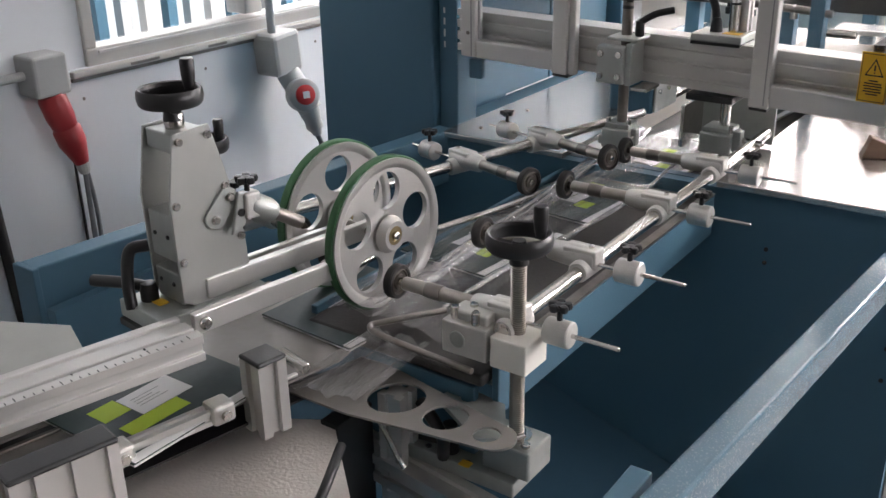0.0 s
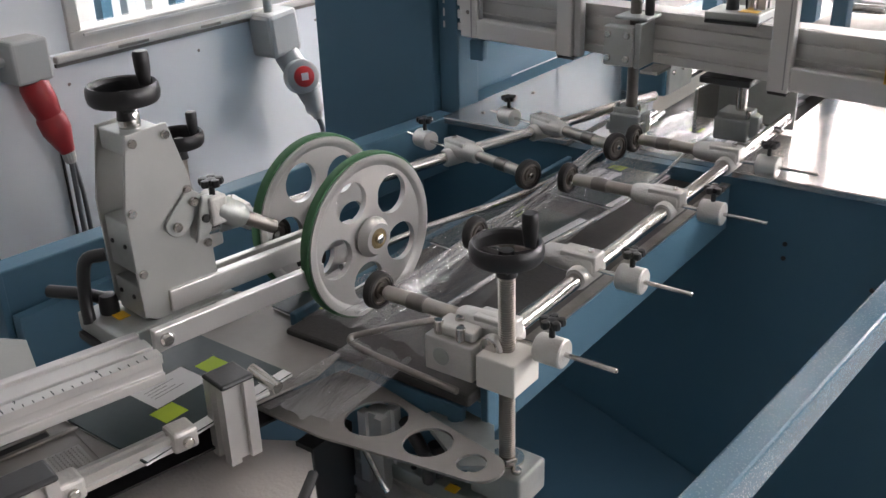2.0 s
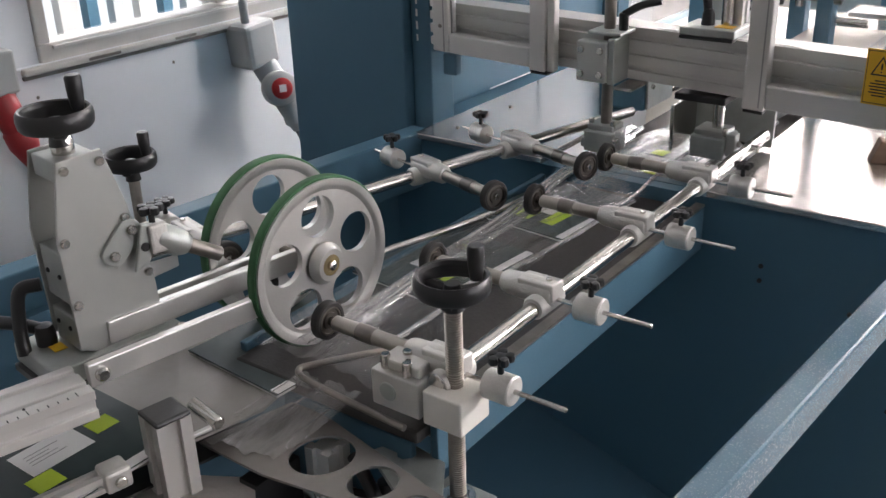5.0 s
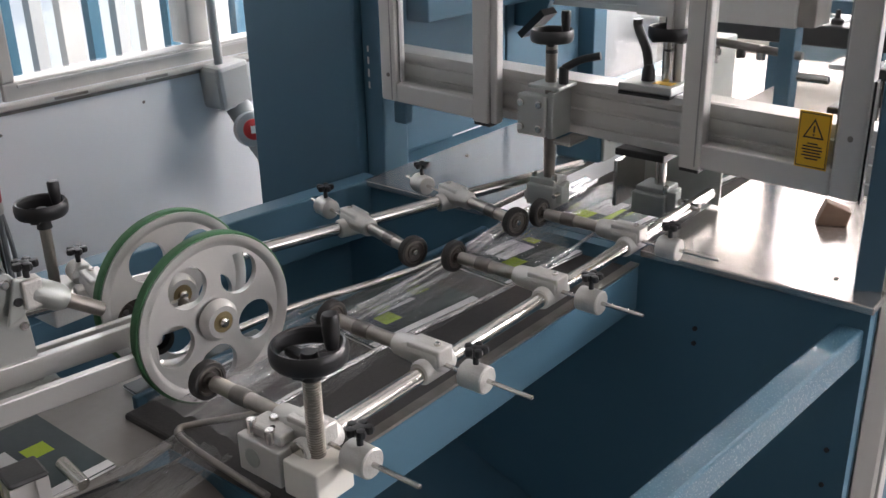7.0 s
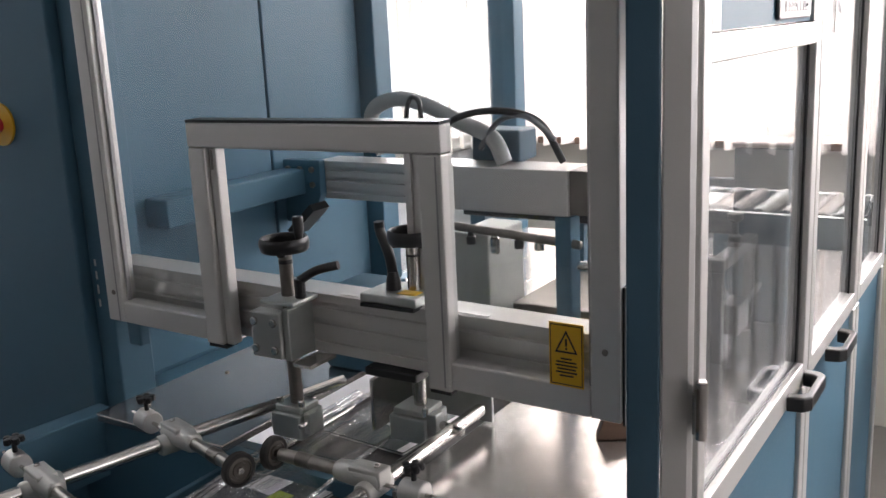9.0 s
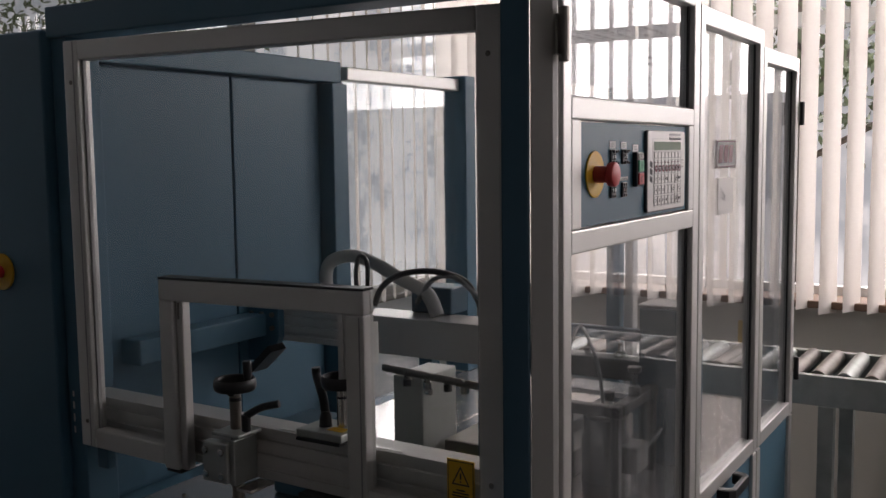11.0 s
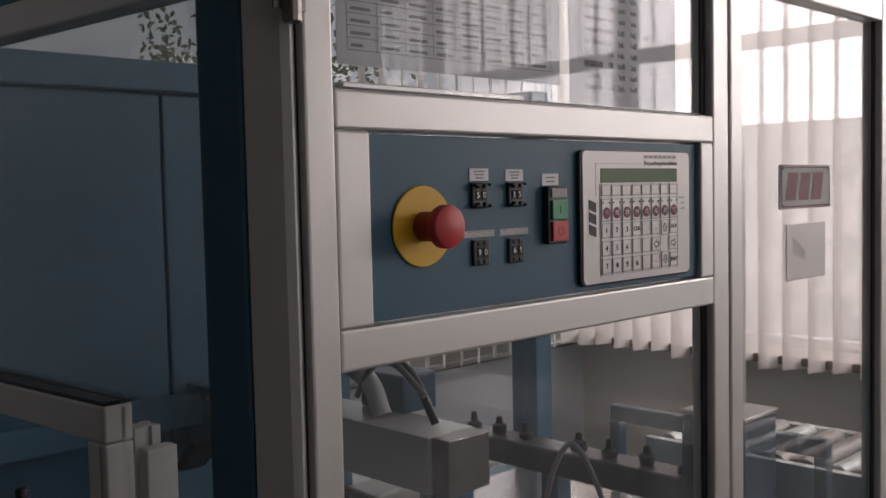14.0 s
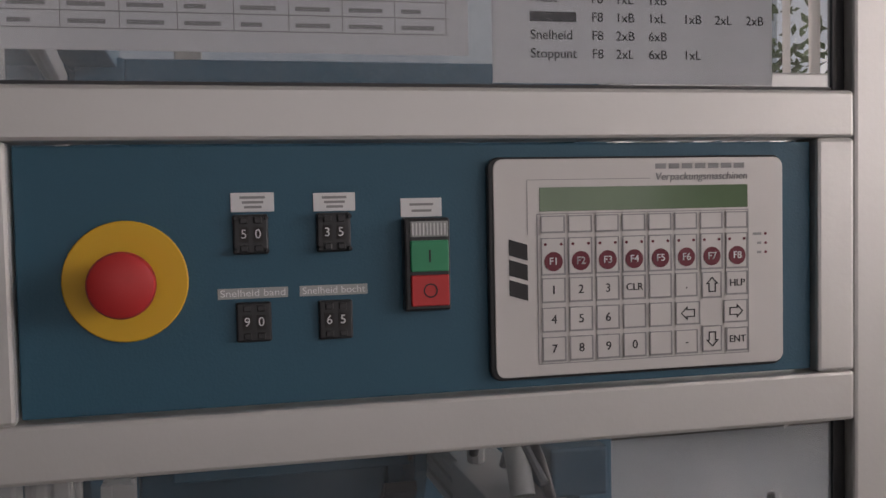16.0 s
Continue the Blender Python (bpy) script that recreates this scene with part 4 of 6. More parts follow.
# ---- feed deck with posts ----
deck = thing("feed_deck", "grey steel feed deck with slots and side guide", "feed table", pose(-0.85, 0.60, 0.852, 0, 0, -SKEW))
holes = [[(-0.03, -0.18), (-0.015, -0.18), (-0.015, -0.06), (-0.03, -0.06)], [(0.02, 0.0), (0.03, 0.0), (0.03, 0.07), (0.02, 0.07)], [(-0.045, 0.02), (-0.03, 0.02), (-0.03, 0.09), (-0.045, 0.09)]]
part("deck_sheet", holed_plate([(-0.12, -0.45), (0.085, -0.45), (0.085, 0.21), (0.04, 0.32), (-0.12, 0.32)], holes, 0.003), DECK, deck)
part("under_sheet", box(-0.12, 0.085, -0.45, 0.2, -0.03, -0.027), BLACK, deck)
b = box(0.022, 0.074, -0.26, -0.045, 0.0032, 0.0040)
for i in range(52):
    for k in range(11):
        y, x = -0.258 + i * 0.0041, 0.0245 + k * 0.0046 + (0.0023 if i % 2 else 0)
        vs = [b.verts.new(q) for q in ((x - 0.0017, y, 0.0041), (x, y - 0.0016, 0.0041), (x + 0.0017, y, 0.0041), (x, y + 0.0016, 0.0041), (x, y, 0.0054))]
        for a in range(4):
            b.faces.new((vs[a], vs[(a + 1) % 4], vs[4]))
part("grip_mat", b, MESH, deck, "knobbly grey grip mat")
part("deck_rail", box(0.0765, 0.0825, -0.44, 0.15, 0.0032, 0.0075), ALU_RAW, deck, "bright worn edge rail", bevel=0.001)
part("deck_rail", box(-0.010, -0.004, -0.44, 0.04, 0.0032, 0.0065), STEEL_DARK, deck, bevel=0.001)
part("cross_slot", box(-0.035, 0.012, -0.030, -0.022, 0.0031, 0.0036), BLACK, deck)
part("cover_sheet", box(-0.005, 0.074, -0.040, 0.10, 0.0031, 0.0046), DECK, deck, "scuffed steel cover sheet", bevel=0.001)
part("side_guide", profile_bar(slotted(0.018, 0.018, 1, 0.4, 0.2), (0.092, -0.12, 0.010), (0.092, 0.045, 0.010)), ALU_RAW, deck)
for y in (-0.085, 0.035):
    part("guide_clamp", box(0.080, 0.108, y - 0.014, y + 0.014, 0.0, 0.024), CAST, deck, bevel=0.004)
    part("clamp_bolt", rod((0.108, y, 0.012), (0.114, y, 0.012), 0.006, 10), STEEL, deck)
part("stay", rod((0.10, -0.10, 0.008), (0.26, -0.17, -0.01), 0.006, 12), STEEL, deck)


def profile_post(x, y, z0, z1, wx, wy, yaw, label):
    t = thing("slotted_post", label, "post", pose(x, y, z0, 0, 0, yaw), "aluminium posts with black caps")
    part("profile", profile_bar(slotted(wx, wy, max(1, round(wx / wy)), 0.35, 0.16), (0, 0, 0), (0, 0, z1 - z0), (0, 1, 0)), ALU, t)
    part("cap", box(-wx / 2 - 0.001, wx / 2 + 0.001, -wy / 2 - 0.001, wy / 2 + 0.001, z1 - z0, z1 - z0 + 0.006), BLACK, t, "black plastic end cap", bevel=0.003)
    return t


profile_post(-0.735, 0.672, 0.815, 0.908, 0.038, 0.038, -10, "upright slotted aluminium post with a black cap")
profile_post(-0.742, 0.412, 0.74, 0.922, 0.105, 0.034, 78, "wide upright slotted aluminium post with a black cap")
pin = tagged(part("stop_pin", rod((-0.76, 0.725, 0.884), (-0.715, 0.722, 0.876), 0.0075, 14), STEEL, None, smooth=True), "short steel stop pin on the deck", "pin")
plate = thing("lower_tray", "scuffed stainless steel tray under the feed deck", "tray", pose(-0.70, 0.60, 0.79, 0, 0, 0))
part("sheet", outline([(-0.17, -0.30), (0.115, -0.30), (0.118, 0.038), (-0.005, 0.150), (-0.16, 0.06)], 0.004), TRAY, plate)
part("tray_lip", box(-0.16, 0.115, -0.303, -0.30, -0.02, 0.02), STEEL_BRUSHED, plate)
lv = tagged(part("lock_lever", tube([(-0.60, 0.60, 0.80), (-0.605, 0.625, 0.815), (-0.63, 0.68, 0.825)], 0.006, 10), BLACK, None, smooth=True), "black locking lever on the steel tray", "lever")

# folding plate with three round holes
t = thing("folding_plate", "dark steel folding plate with three round holes", "plate", pose(-0.61, 0.775, 0.832, 0, -3, -3))
pts = [(-0.155, -0.052), (-0.05, -0.052), (0.06, -0.035)] + [(0.125 + 0.028 * math.cos(a), 0.0 + 0.026 * math.sin(a)) for a in [radians(q) for q in range(-75, 91, 15)]] + [(0.05, 0.04), (-0.06, 0.062), (-0.13, 0.068)]
holes = [circle(-0.022, 0.008, 0.036, 24, 1.0), circle(0.056, 0.004, 0.027, 24, 1.0), circle(0.117, 0.0, 0.016, 20)]
part("sheet", holed_plate(pts, holes, 0.003), DECK, t)
t2 = thing("gusset_plate", "grey steel gusset plate with a bolt hole", "plate", pose(-0.546, 0.830, 0.815))
part("sheet", holed_plate([(-0.06, 0.0), (-0.045, 0.04), (0.02, 0.03), (0.06, -0.03), (0.03, -0.05)], [circle(-0.025, 0.018, 0.009, 14)], 0.006), ZINC, t2)

# front spindle unit
fs = thing("spindle_unit", "front spindle with white nylon guide block and steel base", "spindle unit", pose(-0.508, 0.858, 0.0))
threaded(fs, 0.0092, 0.775, 1.03)
part("nylon_block", box(-0.022, 0.026, -0.027, 0.023, 0.886, 0.925), WHITE_PLASTIC, fs, "white nylon guide block", bevel=0.002)
part("carrier_block", box(-0.088, -0.026, -0.028, 0.020, 0.888, 0.930), CAST, fs, bevel=0.002)
part("carrier_top", box(-0.08, -0.03, -0.02, 0.012, 0.930, 0.943), CAST, fs, bevel=0.003)
for x, y in ((-0.075, -0.018), (-0.045, -0.02), (-0.06, 0.0)):
    part("cap_screw", rod((x, y, 0.930), (x, y, 0.947), 0.0055, 12), STEEL, fs)
part("base_block", box(-0.032, 0.034, -0.028, 0.026, 0.745, 0.785), ZINC, fs, bevel=0.003)
part("base_nut", rod((0.0, 0, 0.785), (0.0, 0, 0.791), 0.013, 6), STEEL, fs)
part("base_plate", box(-0.16, 0.02, -0.04, 0.04, 0.725, 0.745), ZINC, fs, "bolted zinc slide plate", bevel=0.002)
for x, y in ((-0.15, -0.03), (-0.15, 0.03), (-0.11, -0.03), (-0.05, -0.032)):
    part("plate_hole", rod((x, y, 0.7448), (x, y, 0.7456), 0.0042, 10), BLACK, fs)
part("seat_ring", lathe([(0.0098, 0.785), (0.019, 0.785), (0.019, 0.788), (0.0098, 0.788)], None, 24), STEEL, fs)
part("corner_bolt", rod((0.022, -0.016, 0.785), (0.022, -0.016, 0.791), 0.006, 8), STEEL, fs)
part("end_disc", rod((-0.066, -0.0275, 0.909), (-0.066, -0.0292, 0.909), 0.011, 20), ZINC, fs)
for x, y in ((-0.05, -0.012), (-0.068, 0.008)):
    part("block_hole", rod((x, y, 0.9428), (x, y, 0.9436), 0.003, 8), BLACK, fs)
hand_wheel(-0.508, 0.858, 1.040, 0.0378, yaw=25, label="black plastic hand wheel on the front spindle")
tr = based("cross_profile", "grey aluminium cross rail under the spindle", "rail", -0.55, 0.8, 0.70)
part("rail", profile_bar(slotted(0.04, 0.04, 1, 0.35, 0.16), (-0.78, 0.83, 0.705), (-0.36, 0.77, 0.705)), ALU_RAW, tr)
part("rail_foot", box(-0.66, -0.63, 0.79, 0.83, 0.42, 0.685), ALU, tr, bevel=0.002)
part("lock_lever", tube([(-0.59, 0.82, 0.745), (-0.585, 0.81, 0.785), (-0.63, 0.83, 0.805)], 0.008, 10), BLACK, tr, "black locking lever", smooth=True)
part("mark", box(-0.565, -0.55, 0.815, 0.827, 0.7457, 0.7468), YELLOW, tr)
part("lever_hub", lathe([(0, 0.7457), (0.012, 0.7457), (0.012, 0.775), (0.009, 0.785), (0, 0.786)], pose(-0.59, 0.835, 0), 16), BLACK, tr, smooth=True)
part("bent_strip", tube([(-0.672, 0.800, 0.775), (-0.655, 0.795, 0.760), (-0.640, 0.792, 0.742), (-0.630, 0.792, 0.7285)], 0.0035, 8), STEEL, tr, "bent bright steel strip", smooth=True)
part("hose", tube([(-0.70, 0.845, 0.70), (-0.66, 0.838, 0.735), (-0.61, 0.845, 0.74), (-0.57, 0.86, 0.70)], 0.007, 8), RUBBER, tr, "black rubber hose", smooth=True)
lg = based("frame_support", "upright aluminium profile support with a dark cover", "support", -0.68, 0.77, 0.42)
part("profile", profile_bar(slotted(0.035, 0.035, 1, 0.35, 0.16), (-0.655, 0.815, 0.42), (-0.655, 0.815, 0.82), (0, 1, 0)), ALU, lg)
part("cover", box(-0.712, -0.685, 0.735, 0.80, 0.42, 0.80), BLACK, lg)
hb = based("hinge_bracket", "blue painted bracket with steel bolts", "bracket", -0.65, 0.9, 0.76)
part("sheet", box(-0.75, -0.56, 0.845, 0.855, 0.70, 0.84), BLUE, hb, bevel=0.002)
for x, z in ((-0.70, 0.815), (-0.655, 0.808), (-0.69, 0.775)):
    part("bolt", rod((x, 0.846, z), (x, 0.836, z), 0.007, 8), STEEL, hb)
fb = based("film_bar", "bent steel bar over which the film folds", "bar", -0.64, 0.83, 0.88)
part("bar", tube([(-0.55, 0.825, 0.876), (-0.63, 0.828, 0.878), (-0.695, 0.832, 0.880), (-0.716, 0.842, 0.881), (-0.708, 0.862, 0.881), (-0.66, 0.93, 0.882)], 0.0040, 10), STEEL_DARK, fb, smooth=True)

# ---- the clear film ----
def film_sheet(rows, across, wobble, seed):
    """A loose clear web: rows of (y, x_left, x_right, z) with folds running along it."""
    b = bmesh.new()
    rnd = random.Random(seed)
    ph = [rnd.uniform(0, 6.28) for _ in range(6)]
    grid = []
    for i, (y, xl, xr, z) in enumerate(rows):
        line = []
        for k in range(across + 1):
            u = k / across
            s = 2 * u - 1
            lift = wobble * (0.5 * math.sin(9 * u + ph[0] + i * 0.35) + 0.35 * math.sin(19 * u + ph[1] - i * 0.5) + 0.25 * math.sin(37 * u + ph[2] + i * 0.2)) + 0.010 * (1 - s * s)
            line.append(b.verts.new((xl + (xr - xl) * u, y, z + lift)))
        grid.append(line)
    for a, c in zip(grid, grid[1:]):
        for k in range(across):
            b.faces.new((a[k], a[k + 1], c[k + 1], c[k]))
    return b


def lerp_rows(keys, n):
    out = []
    for i in range(n + 1):
        y = keys[0][0] + (keys[-1][0] - keys[0][0]) * i / n
        for a, c in zip(keys, keys[1:]):
            if a[0] <= y <= c[0] + 1e-9:
                f = (y - a[0]) / (c[0] - a[0])
                out.append(tuple(p + (q - p) * f for p, q in zip(a, c)))
                break
    return out


film = thing("plastic_film", "wrinkled clear plastic film tube over the belt", "film")
f1 = part("top_web", film_sheet(lerp_rows([(0.86, -0.81, -0.62, 0.878), (1.15, -0.84, -0.655, 0.878), (1.4, -0.785, -0.638, 0.877), (1.65, -0.775, -0.632, 0.876), (1.9, -0.768, -0.630, 0.876)], 60), 46, 0.006, 3), FILM, film, smooth=True)
f2 = part("side_fold", film_sheet(lerp_rows([(0.88, -0.755, -0.70, 0.886), (1.1, -0.755, -0.705, 0.888), (1.35, -0.745, -0.70, 0.888), (1.85, -0.74, -0.705, 0.884)], 50), 20, 0.007, 8), FILM, film, smooth=True)
bm = bmesh.new()
rnd = random.Random(5)
grid = []
for i in range(15):
    u = i / 14
    line = []
    for k in range(25):
        v = k / 24
        a = Vector((-0.705, 0.835, 0.884)).lerp(Vector((-0.62, 0.842, 0.884)), v)
        c = Vector((-0.765, 0.722, 0.842)).lerp(Vector((-0.665, 0.745, 0.838)), v)
        p = a.lerp(c, u)
        p.z += 0.004 * math.sin(14 * v + 2 * u) + 0.0025 * math.sin(31 * v - 3 * u) - 0.014 * u * (1 - u)
        line.append(bm.verts.new(p))
    grid.append(line)
for a, c in zip(grid, grid[1:]):
    for k in range(24):
        bm.faces.new((a[k], a[k + 1], c[k + 1], c[k]))
f3 = part("hanging_web", bm, HANGING, film, smooth=True)
folds = []
rnd = random.Random(21)
for a, c, d, r in ((0.0, 0.0, 0.0, 0.0050), (0.012, 0.010, 0.008, 0.0032), (0.024, 0.030, 0.022, 0.0042), (0.118, 0.122, 0.150, 0.0040)):
    line = [(-0.735 + a * 0.6, 0.93, 0.884), (-0.750 + a * 0.8, 1.10, 0.890), (-0.758 + c, 1.32, 0.889), (-0.786 + d, 1.50, 0.886), (-0.800 + d, 1.66, 0.884), (-0.806 + d, 1.86, 0.882)]
    line = [(x + rnd.uniform(-0.003, 0.003), y, z + rnd.uniform(-0.001, 0.001)) for x, y, z in line]
    folds.append(part("film_fold", tube(line, r, 8, 10), FOLD, film, "shiny lengthwise fold", smooth=True))
for f in [f1, f2, f3] + folds:
    f.visible_shadow = False

# ---- control panel ----
PX = DX - 0.006
panel = based("control_panel", "blue control panel with emergency stop, switches and keypad", "control panel", PX, 1.955, 1.4625)
part("back_plate", box(PX - 0.012, PX, 1.716, 2.1945, 1.4635, 1.6105), PANEL_BLUE, panel, bevel=0.001)


def on_panel(y, z, x=PX):
    return Matrix.Translation((x, y, z)) @ FACE_X


es = part("emergency_disc", lathe([(0, 0), (0.0325, 0), (0.0332, 0.0008), (0.0332, 0.002), (0.0325, 0.0026), (0, 0.0026)], pose(PX, 1.772, 1.5365, 0, 90, 0), 48), YELLOW, panel, "yellow emergency-stop disc")
part("collar", lathe([(0, 0.0026), (0.0120, 0.0026), (0.0120, 0.020), (0.0100, 0.024), (0, 0.024)], pose(PX, 1.772, 1.5365, 0, 90, 0), 28), RED_DARK, es)
part("mushroom_button", lathe([(0.010, 0.0225), (0.0165, 0.0235), (0.0175, 0.0255), (0.0175, 0.0315), (0.0165, 0.0335), (0.0125, 0.0352), (0, 0.036)], pose(PX, 1.772, 1.5365, 0, 90, 0), 36), RED, es, "red mushroom button", smooth=True)


def thumbwheel(y, z, digits, knobs):
    t = part("thumbwheel_switch", box(PX, PX + 0.0035, y - 0.0098, y + 0.0098, z - 0.0112, z + 0.0112), BLACK, panel, "black two-digit thumbwheel switch", bevel=0.0012)
    for k, d in enumerate(digits):
        yy = y - 0.0038 + k * 0.0078
        part("digit_window", box(PX + 0.0036, PX + 0.0042, yy - 0.0026, yy + 0.0026, z - 0.0042, z + 0.0042), RUBBER, t)
        text_mesh("digit", d, 0.0072, on_panel(yy, z, PX + 0.0043), PAPER, t)
        for s in (-1, 1):
            part("thumb_tab", box(PX + 0.0036, PX + (0.0075 if knobs else 0.005), yy - 0.0022, yy + 0.0022, z + s * 0.0078 - 0.0018, z + s * 0.0078 + 0.0018), BLACK, t, bevel=0.0006)
    if knobs:
        for s in (-1, 1):
            for u in (-1, 1):
                part("corner_pin", rod((PX + 0.0036, y + u * 0.0085, z + s * 0.0092), (PX + 0.0085, y + u * 0.0085, z + s * 0.0092), 0.0014, 8), BLACK, t)
    return t


def small_label(y0, y1, z0, z1, lines):
    t = part("switch_label", box(PX, PX + 0.0006, y0, y1, z0, z1), PAPER, panel, "small white printed label", bevel=0.0002)
    for k in range(lines):
        z = z1 - (k + 1) * (z1 - z0) / (lines + 1)
        part("text_bar", box(PX + 0.00065, PX + 0.0008, (y0 + y1) / 2 - 0.007 + 0.0012 * k, (y0 + y1) / 2 + 0.007 - 0.001 * k, z - 0.0007, z + 0.0007), GREY_INK, t)
    return t


thumbwheel(1.8395, 1.5605, "50", True)
thumbwheel(1.886, 1.5605, "35", True)
thumbwheel(1.840, 1.5112, "90", False)
thumbwheel(1.886, 1.5105, "65", False)
small_label(1.829, 1.853, 1.573, 1.5838, 3)
small_label(1.875, 1.899, 1.5725, 1.583, 3)
small_label(1.9255, 1.950, 1.568, 1.579, 2)
for y, word in ((1.840, "Snelheid band"), (1.8855, "Snelheid bocht")):
    t = part("embossed_label", box(PX, PX + 0.0006, y - 0.0195, y + 0.0195, 1.5243, 1.5303), GREY_PLASTIC, panel, "embossed grey tape label", bevel=0.0002)
    text_mesh("lettering", word, 0.0056, on_panel(y, 1.5273, PX + 0.0007), PAPER, t, width=0.036)

sw = part("start_stop_switch", box(PX, PX + 0.008, 1.9255, 1.953, 1.5135, 1.5675), BLACK, panel, "black framed start and stop switch", bevel=0.0015)
part("indicator", box(PX + 0.0081, PX + 0.0095, 1.929, 1.9515, 1.5565, 1.5655), GREY_PLASTIC, sw, "ribbed clear indicator lens", bevel=0.0005)
for k in range(10):
    part("lens_rib", box(PX + 0.0096, PX + 0.0100, 1.9302 + k * 0.0021, 1.9310 + k * 0.0021, 1.5575, 1.5645), PAPER, sw)
gb = part("green_button", box(PX + 0.0081, PX + 0.0105, 1.929, 1.9515, 1.5365, 1.5545), GREEN_BUTTON, sw, "green start button", bevel=0.0008)
part("mark", box(PX + 0.0106, PX + 0.0108, 1.9396, 1.9406, 1.542, 1.549), INK, gb)
rb = part("red_button", box(PX + 0.0081, PX + 0.0105, 1.929, 1.9515, 1.5165, 1.5345), RED, sw, "red stop button", bevel=0.0008)
b = holed_plate(circle(0, 0, 0.0042, 20), [circle(0, 0, 0.0034, 20)], 0.0002)
o = part("mark", b, INK, rb)
o.matrix_basis = on_panel(1.9402, 1.5255, PX + 0.0106)

# keypad
def rounded(y0, y1, z0, z1, r, x0, x1):
    pts = []
    for cy, cz, a in ((y1 - r, z1 - r, 0), (y0 + r, z1 - r, 90), (y0 + r, z0 + r, 180), (y1 - r, z0 + r, 270)):
        pts += [(cy + r * math.cos(radians(a + q)), cz + r * math.sin(radians(a + q))) for q in range(0, 91, 15)]
    return outline(pts, x1 - x0, "x", x0)


KX = PX + 0.006
kp = part("keypad", rounded(1.9770, 2.1715, 1.4690, 1.6020, 0.007, PX, KX - 0.0012), BLACK, panel, "silver foil keypad with a green display", bevel=0.001)
part("foil", rounded(1.9800, 2.1708, 1.4708, 1.6008, 0.006, KX - 0.0011, KX), KEYPAD, kp, "silver printed foil", bevel=0.0005)
lcd = part("display", box(KX, KX + 0.0003, 2.0085, 2.146, 1.5695, 1.5838), LCD, kp, "dull green display", bevel=0.0001)
part("print_line", box(KX + 0.0001, KX + 0.0003, 2.001, 2.080, 1.5882, 1.5886), GREY_INK, kp)
part("print_line", box(KX + 0.0001, KX + 0.0003, 2.0006, 2.0010, 1.556, 1.5886), GREY_INK, kp)
text_mesh("lettering", "Verpackungsmaschinen", 0.0066, on_panel(2.1145, 1.5892, KX + 0.0002), GREY_INK, kp, shear=0.15, width=0.062)
for z, wd in ((1.5957, 0.062),):
    for k in range(7):
        part("text_bar", box(KX + 0.0001, KX + 0.0003, 2.0835 + k * wd / 7, 2.0835 + (k + 0.8) * wd / 7, z - 0.0016, z + 0.0016), GREY_INK, kp)
# maker's mark as three plain slanted shapes, running upwards
mk = [[(a, 0), (a + 0.0095, 0), (a + 0.0130, 0.0115), (a + 0.0035, 0.0115)] for a in (0, 0.0120, 0.0240)]
for shape in mk:
    b = outline([(-v, u) for u, v in shape], 0.0003, "x", KX + 0.0001)
    o = part("maker_mark", b, INK, kp)
    o.matrix_parent_inverse = Matrix.Identity(4)
    bmw = Matrix.Translation((0, 2.0005, 1.5165))
    o.matrix_basis = bmw
KY = [2.0165 + k * 0.01735 for k in range(8)]
part("key_field", holed_plate([(2.0065, 1.4778), (2.1465, 1.4778), (2.1465, 1.5682), (2.0065, 1.5682)], [[(2.0070, 1.4783), (2.1460, 1.4783), (2.1460, 1.5677), (2.0070, 1.5677)]], 0.0003), GREY_INK, kp).matrix_basis = Matrix.Translation((KX + 0.0001, 0, 0)) @ FACE_X


def key(y, z, word, w=0.0150, h=0.0150, legend=INK, size=0.0072):
    t = part("key", box(KX, KX + 0.0009, y - w / 2, y + w / 2, z - h / 2, z + h / 2), KEYPAD, kp, bevel=0.0008)
    b = holed_plate([(-w / 2, -h / 2), (w / 2, -h / 2), (w / 2, h / 2), (-w / 2, h / 2)], [[(-w / 2 + 0.0007, -h / 2 + 0.0011), (w / 2 - 0.0010, -h / 2 + 0.0011), (w / 2 - 0.0010, h / 2 - 0.0007), (-w / 2 + 0.0007, h / 2 - 0.0007)]], 0.0003)
    part("key_outline", b, GREY_INK, t).matrix_basis = on_panel(y, z, KX + 0.00075)
    if word:
        text_mesh("legend", word, size, on_panel(y, z, KX + 0.0010), legend, t)
    return t


for k in range(8):
    key(KY[k], 1.5617, "", 0.0152, 0.0105)
    t = key(KY[k], 1.5425, "", 0.0152, 0.0225)
    part("function_disc", lathe([(0, 0), (0.0058, 0), (0.0058, 0.0004), (0, 0.0004)], pose(KX + 0.0010, KY[k], 1.5395, 0, 90, 0), 24), MAROON, t)
    text_mesh("legend", "F%d" % (k + 1), 0.0062, on_panel(KY[k], 1.5395, KX + 0.0015), PAPER, t)
    for s in (-1, 1):
        part("lamp_dot", rod((KX + 0.0009, KY[k] + s * 0.005, 1.5498), (KX + 0.0012, KY[k] + s * 0.005, 1.5498), 0.0009, 8), MAROON, t)
ROWZ = (1.5222, 1.5045, 1.4868)
for r, words in enumerate((("1", "2", "3", "CLR", "", ".", None, "HLP"), ("4", "5", "6", "", "", None, None, None), ("7", "8", "9", "0", "", "-", None, "ENT"))):
    for k, wd in enumerate(words):
        if wd is not None:
            key(KY[k], ROWZ[r], wd, size=0.0074 if len(wd) < 2 else 0.0062)
arrow = [(-0.0025, -0.0045), (0.0025, -0.0045), (0.0025, 0.0005), (0.0045, 0.0005), (0.0, 0.0050), (-0.0045, 0.0005), (-0.0025, 0.0005)]
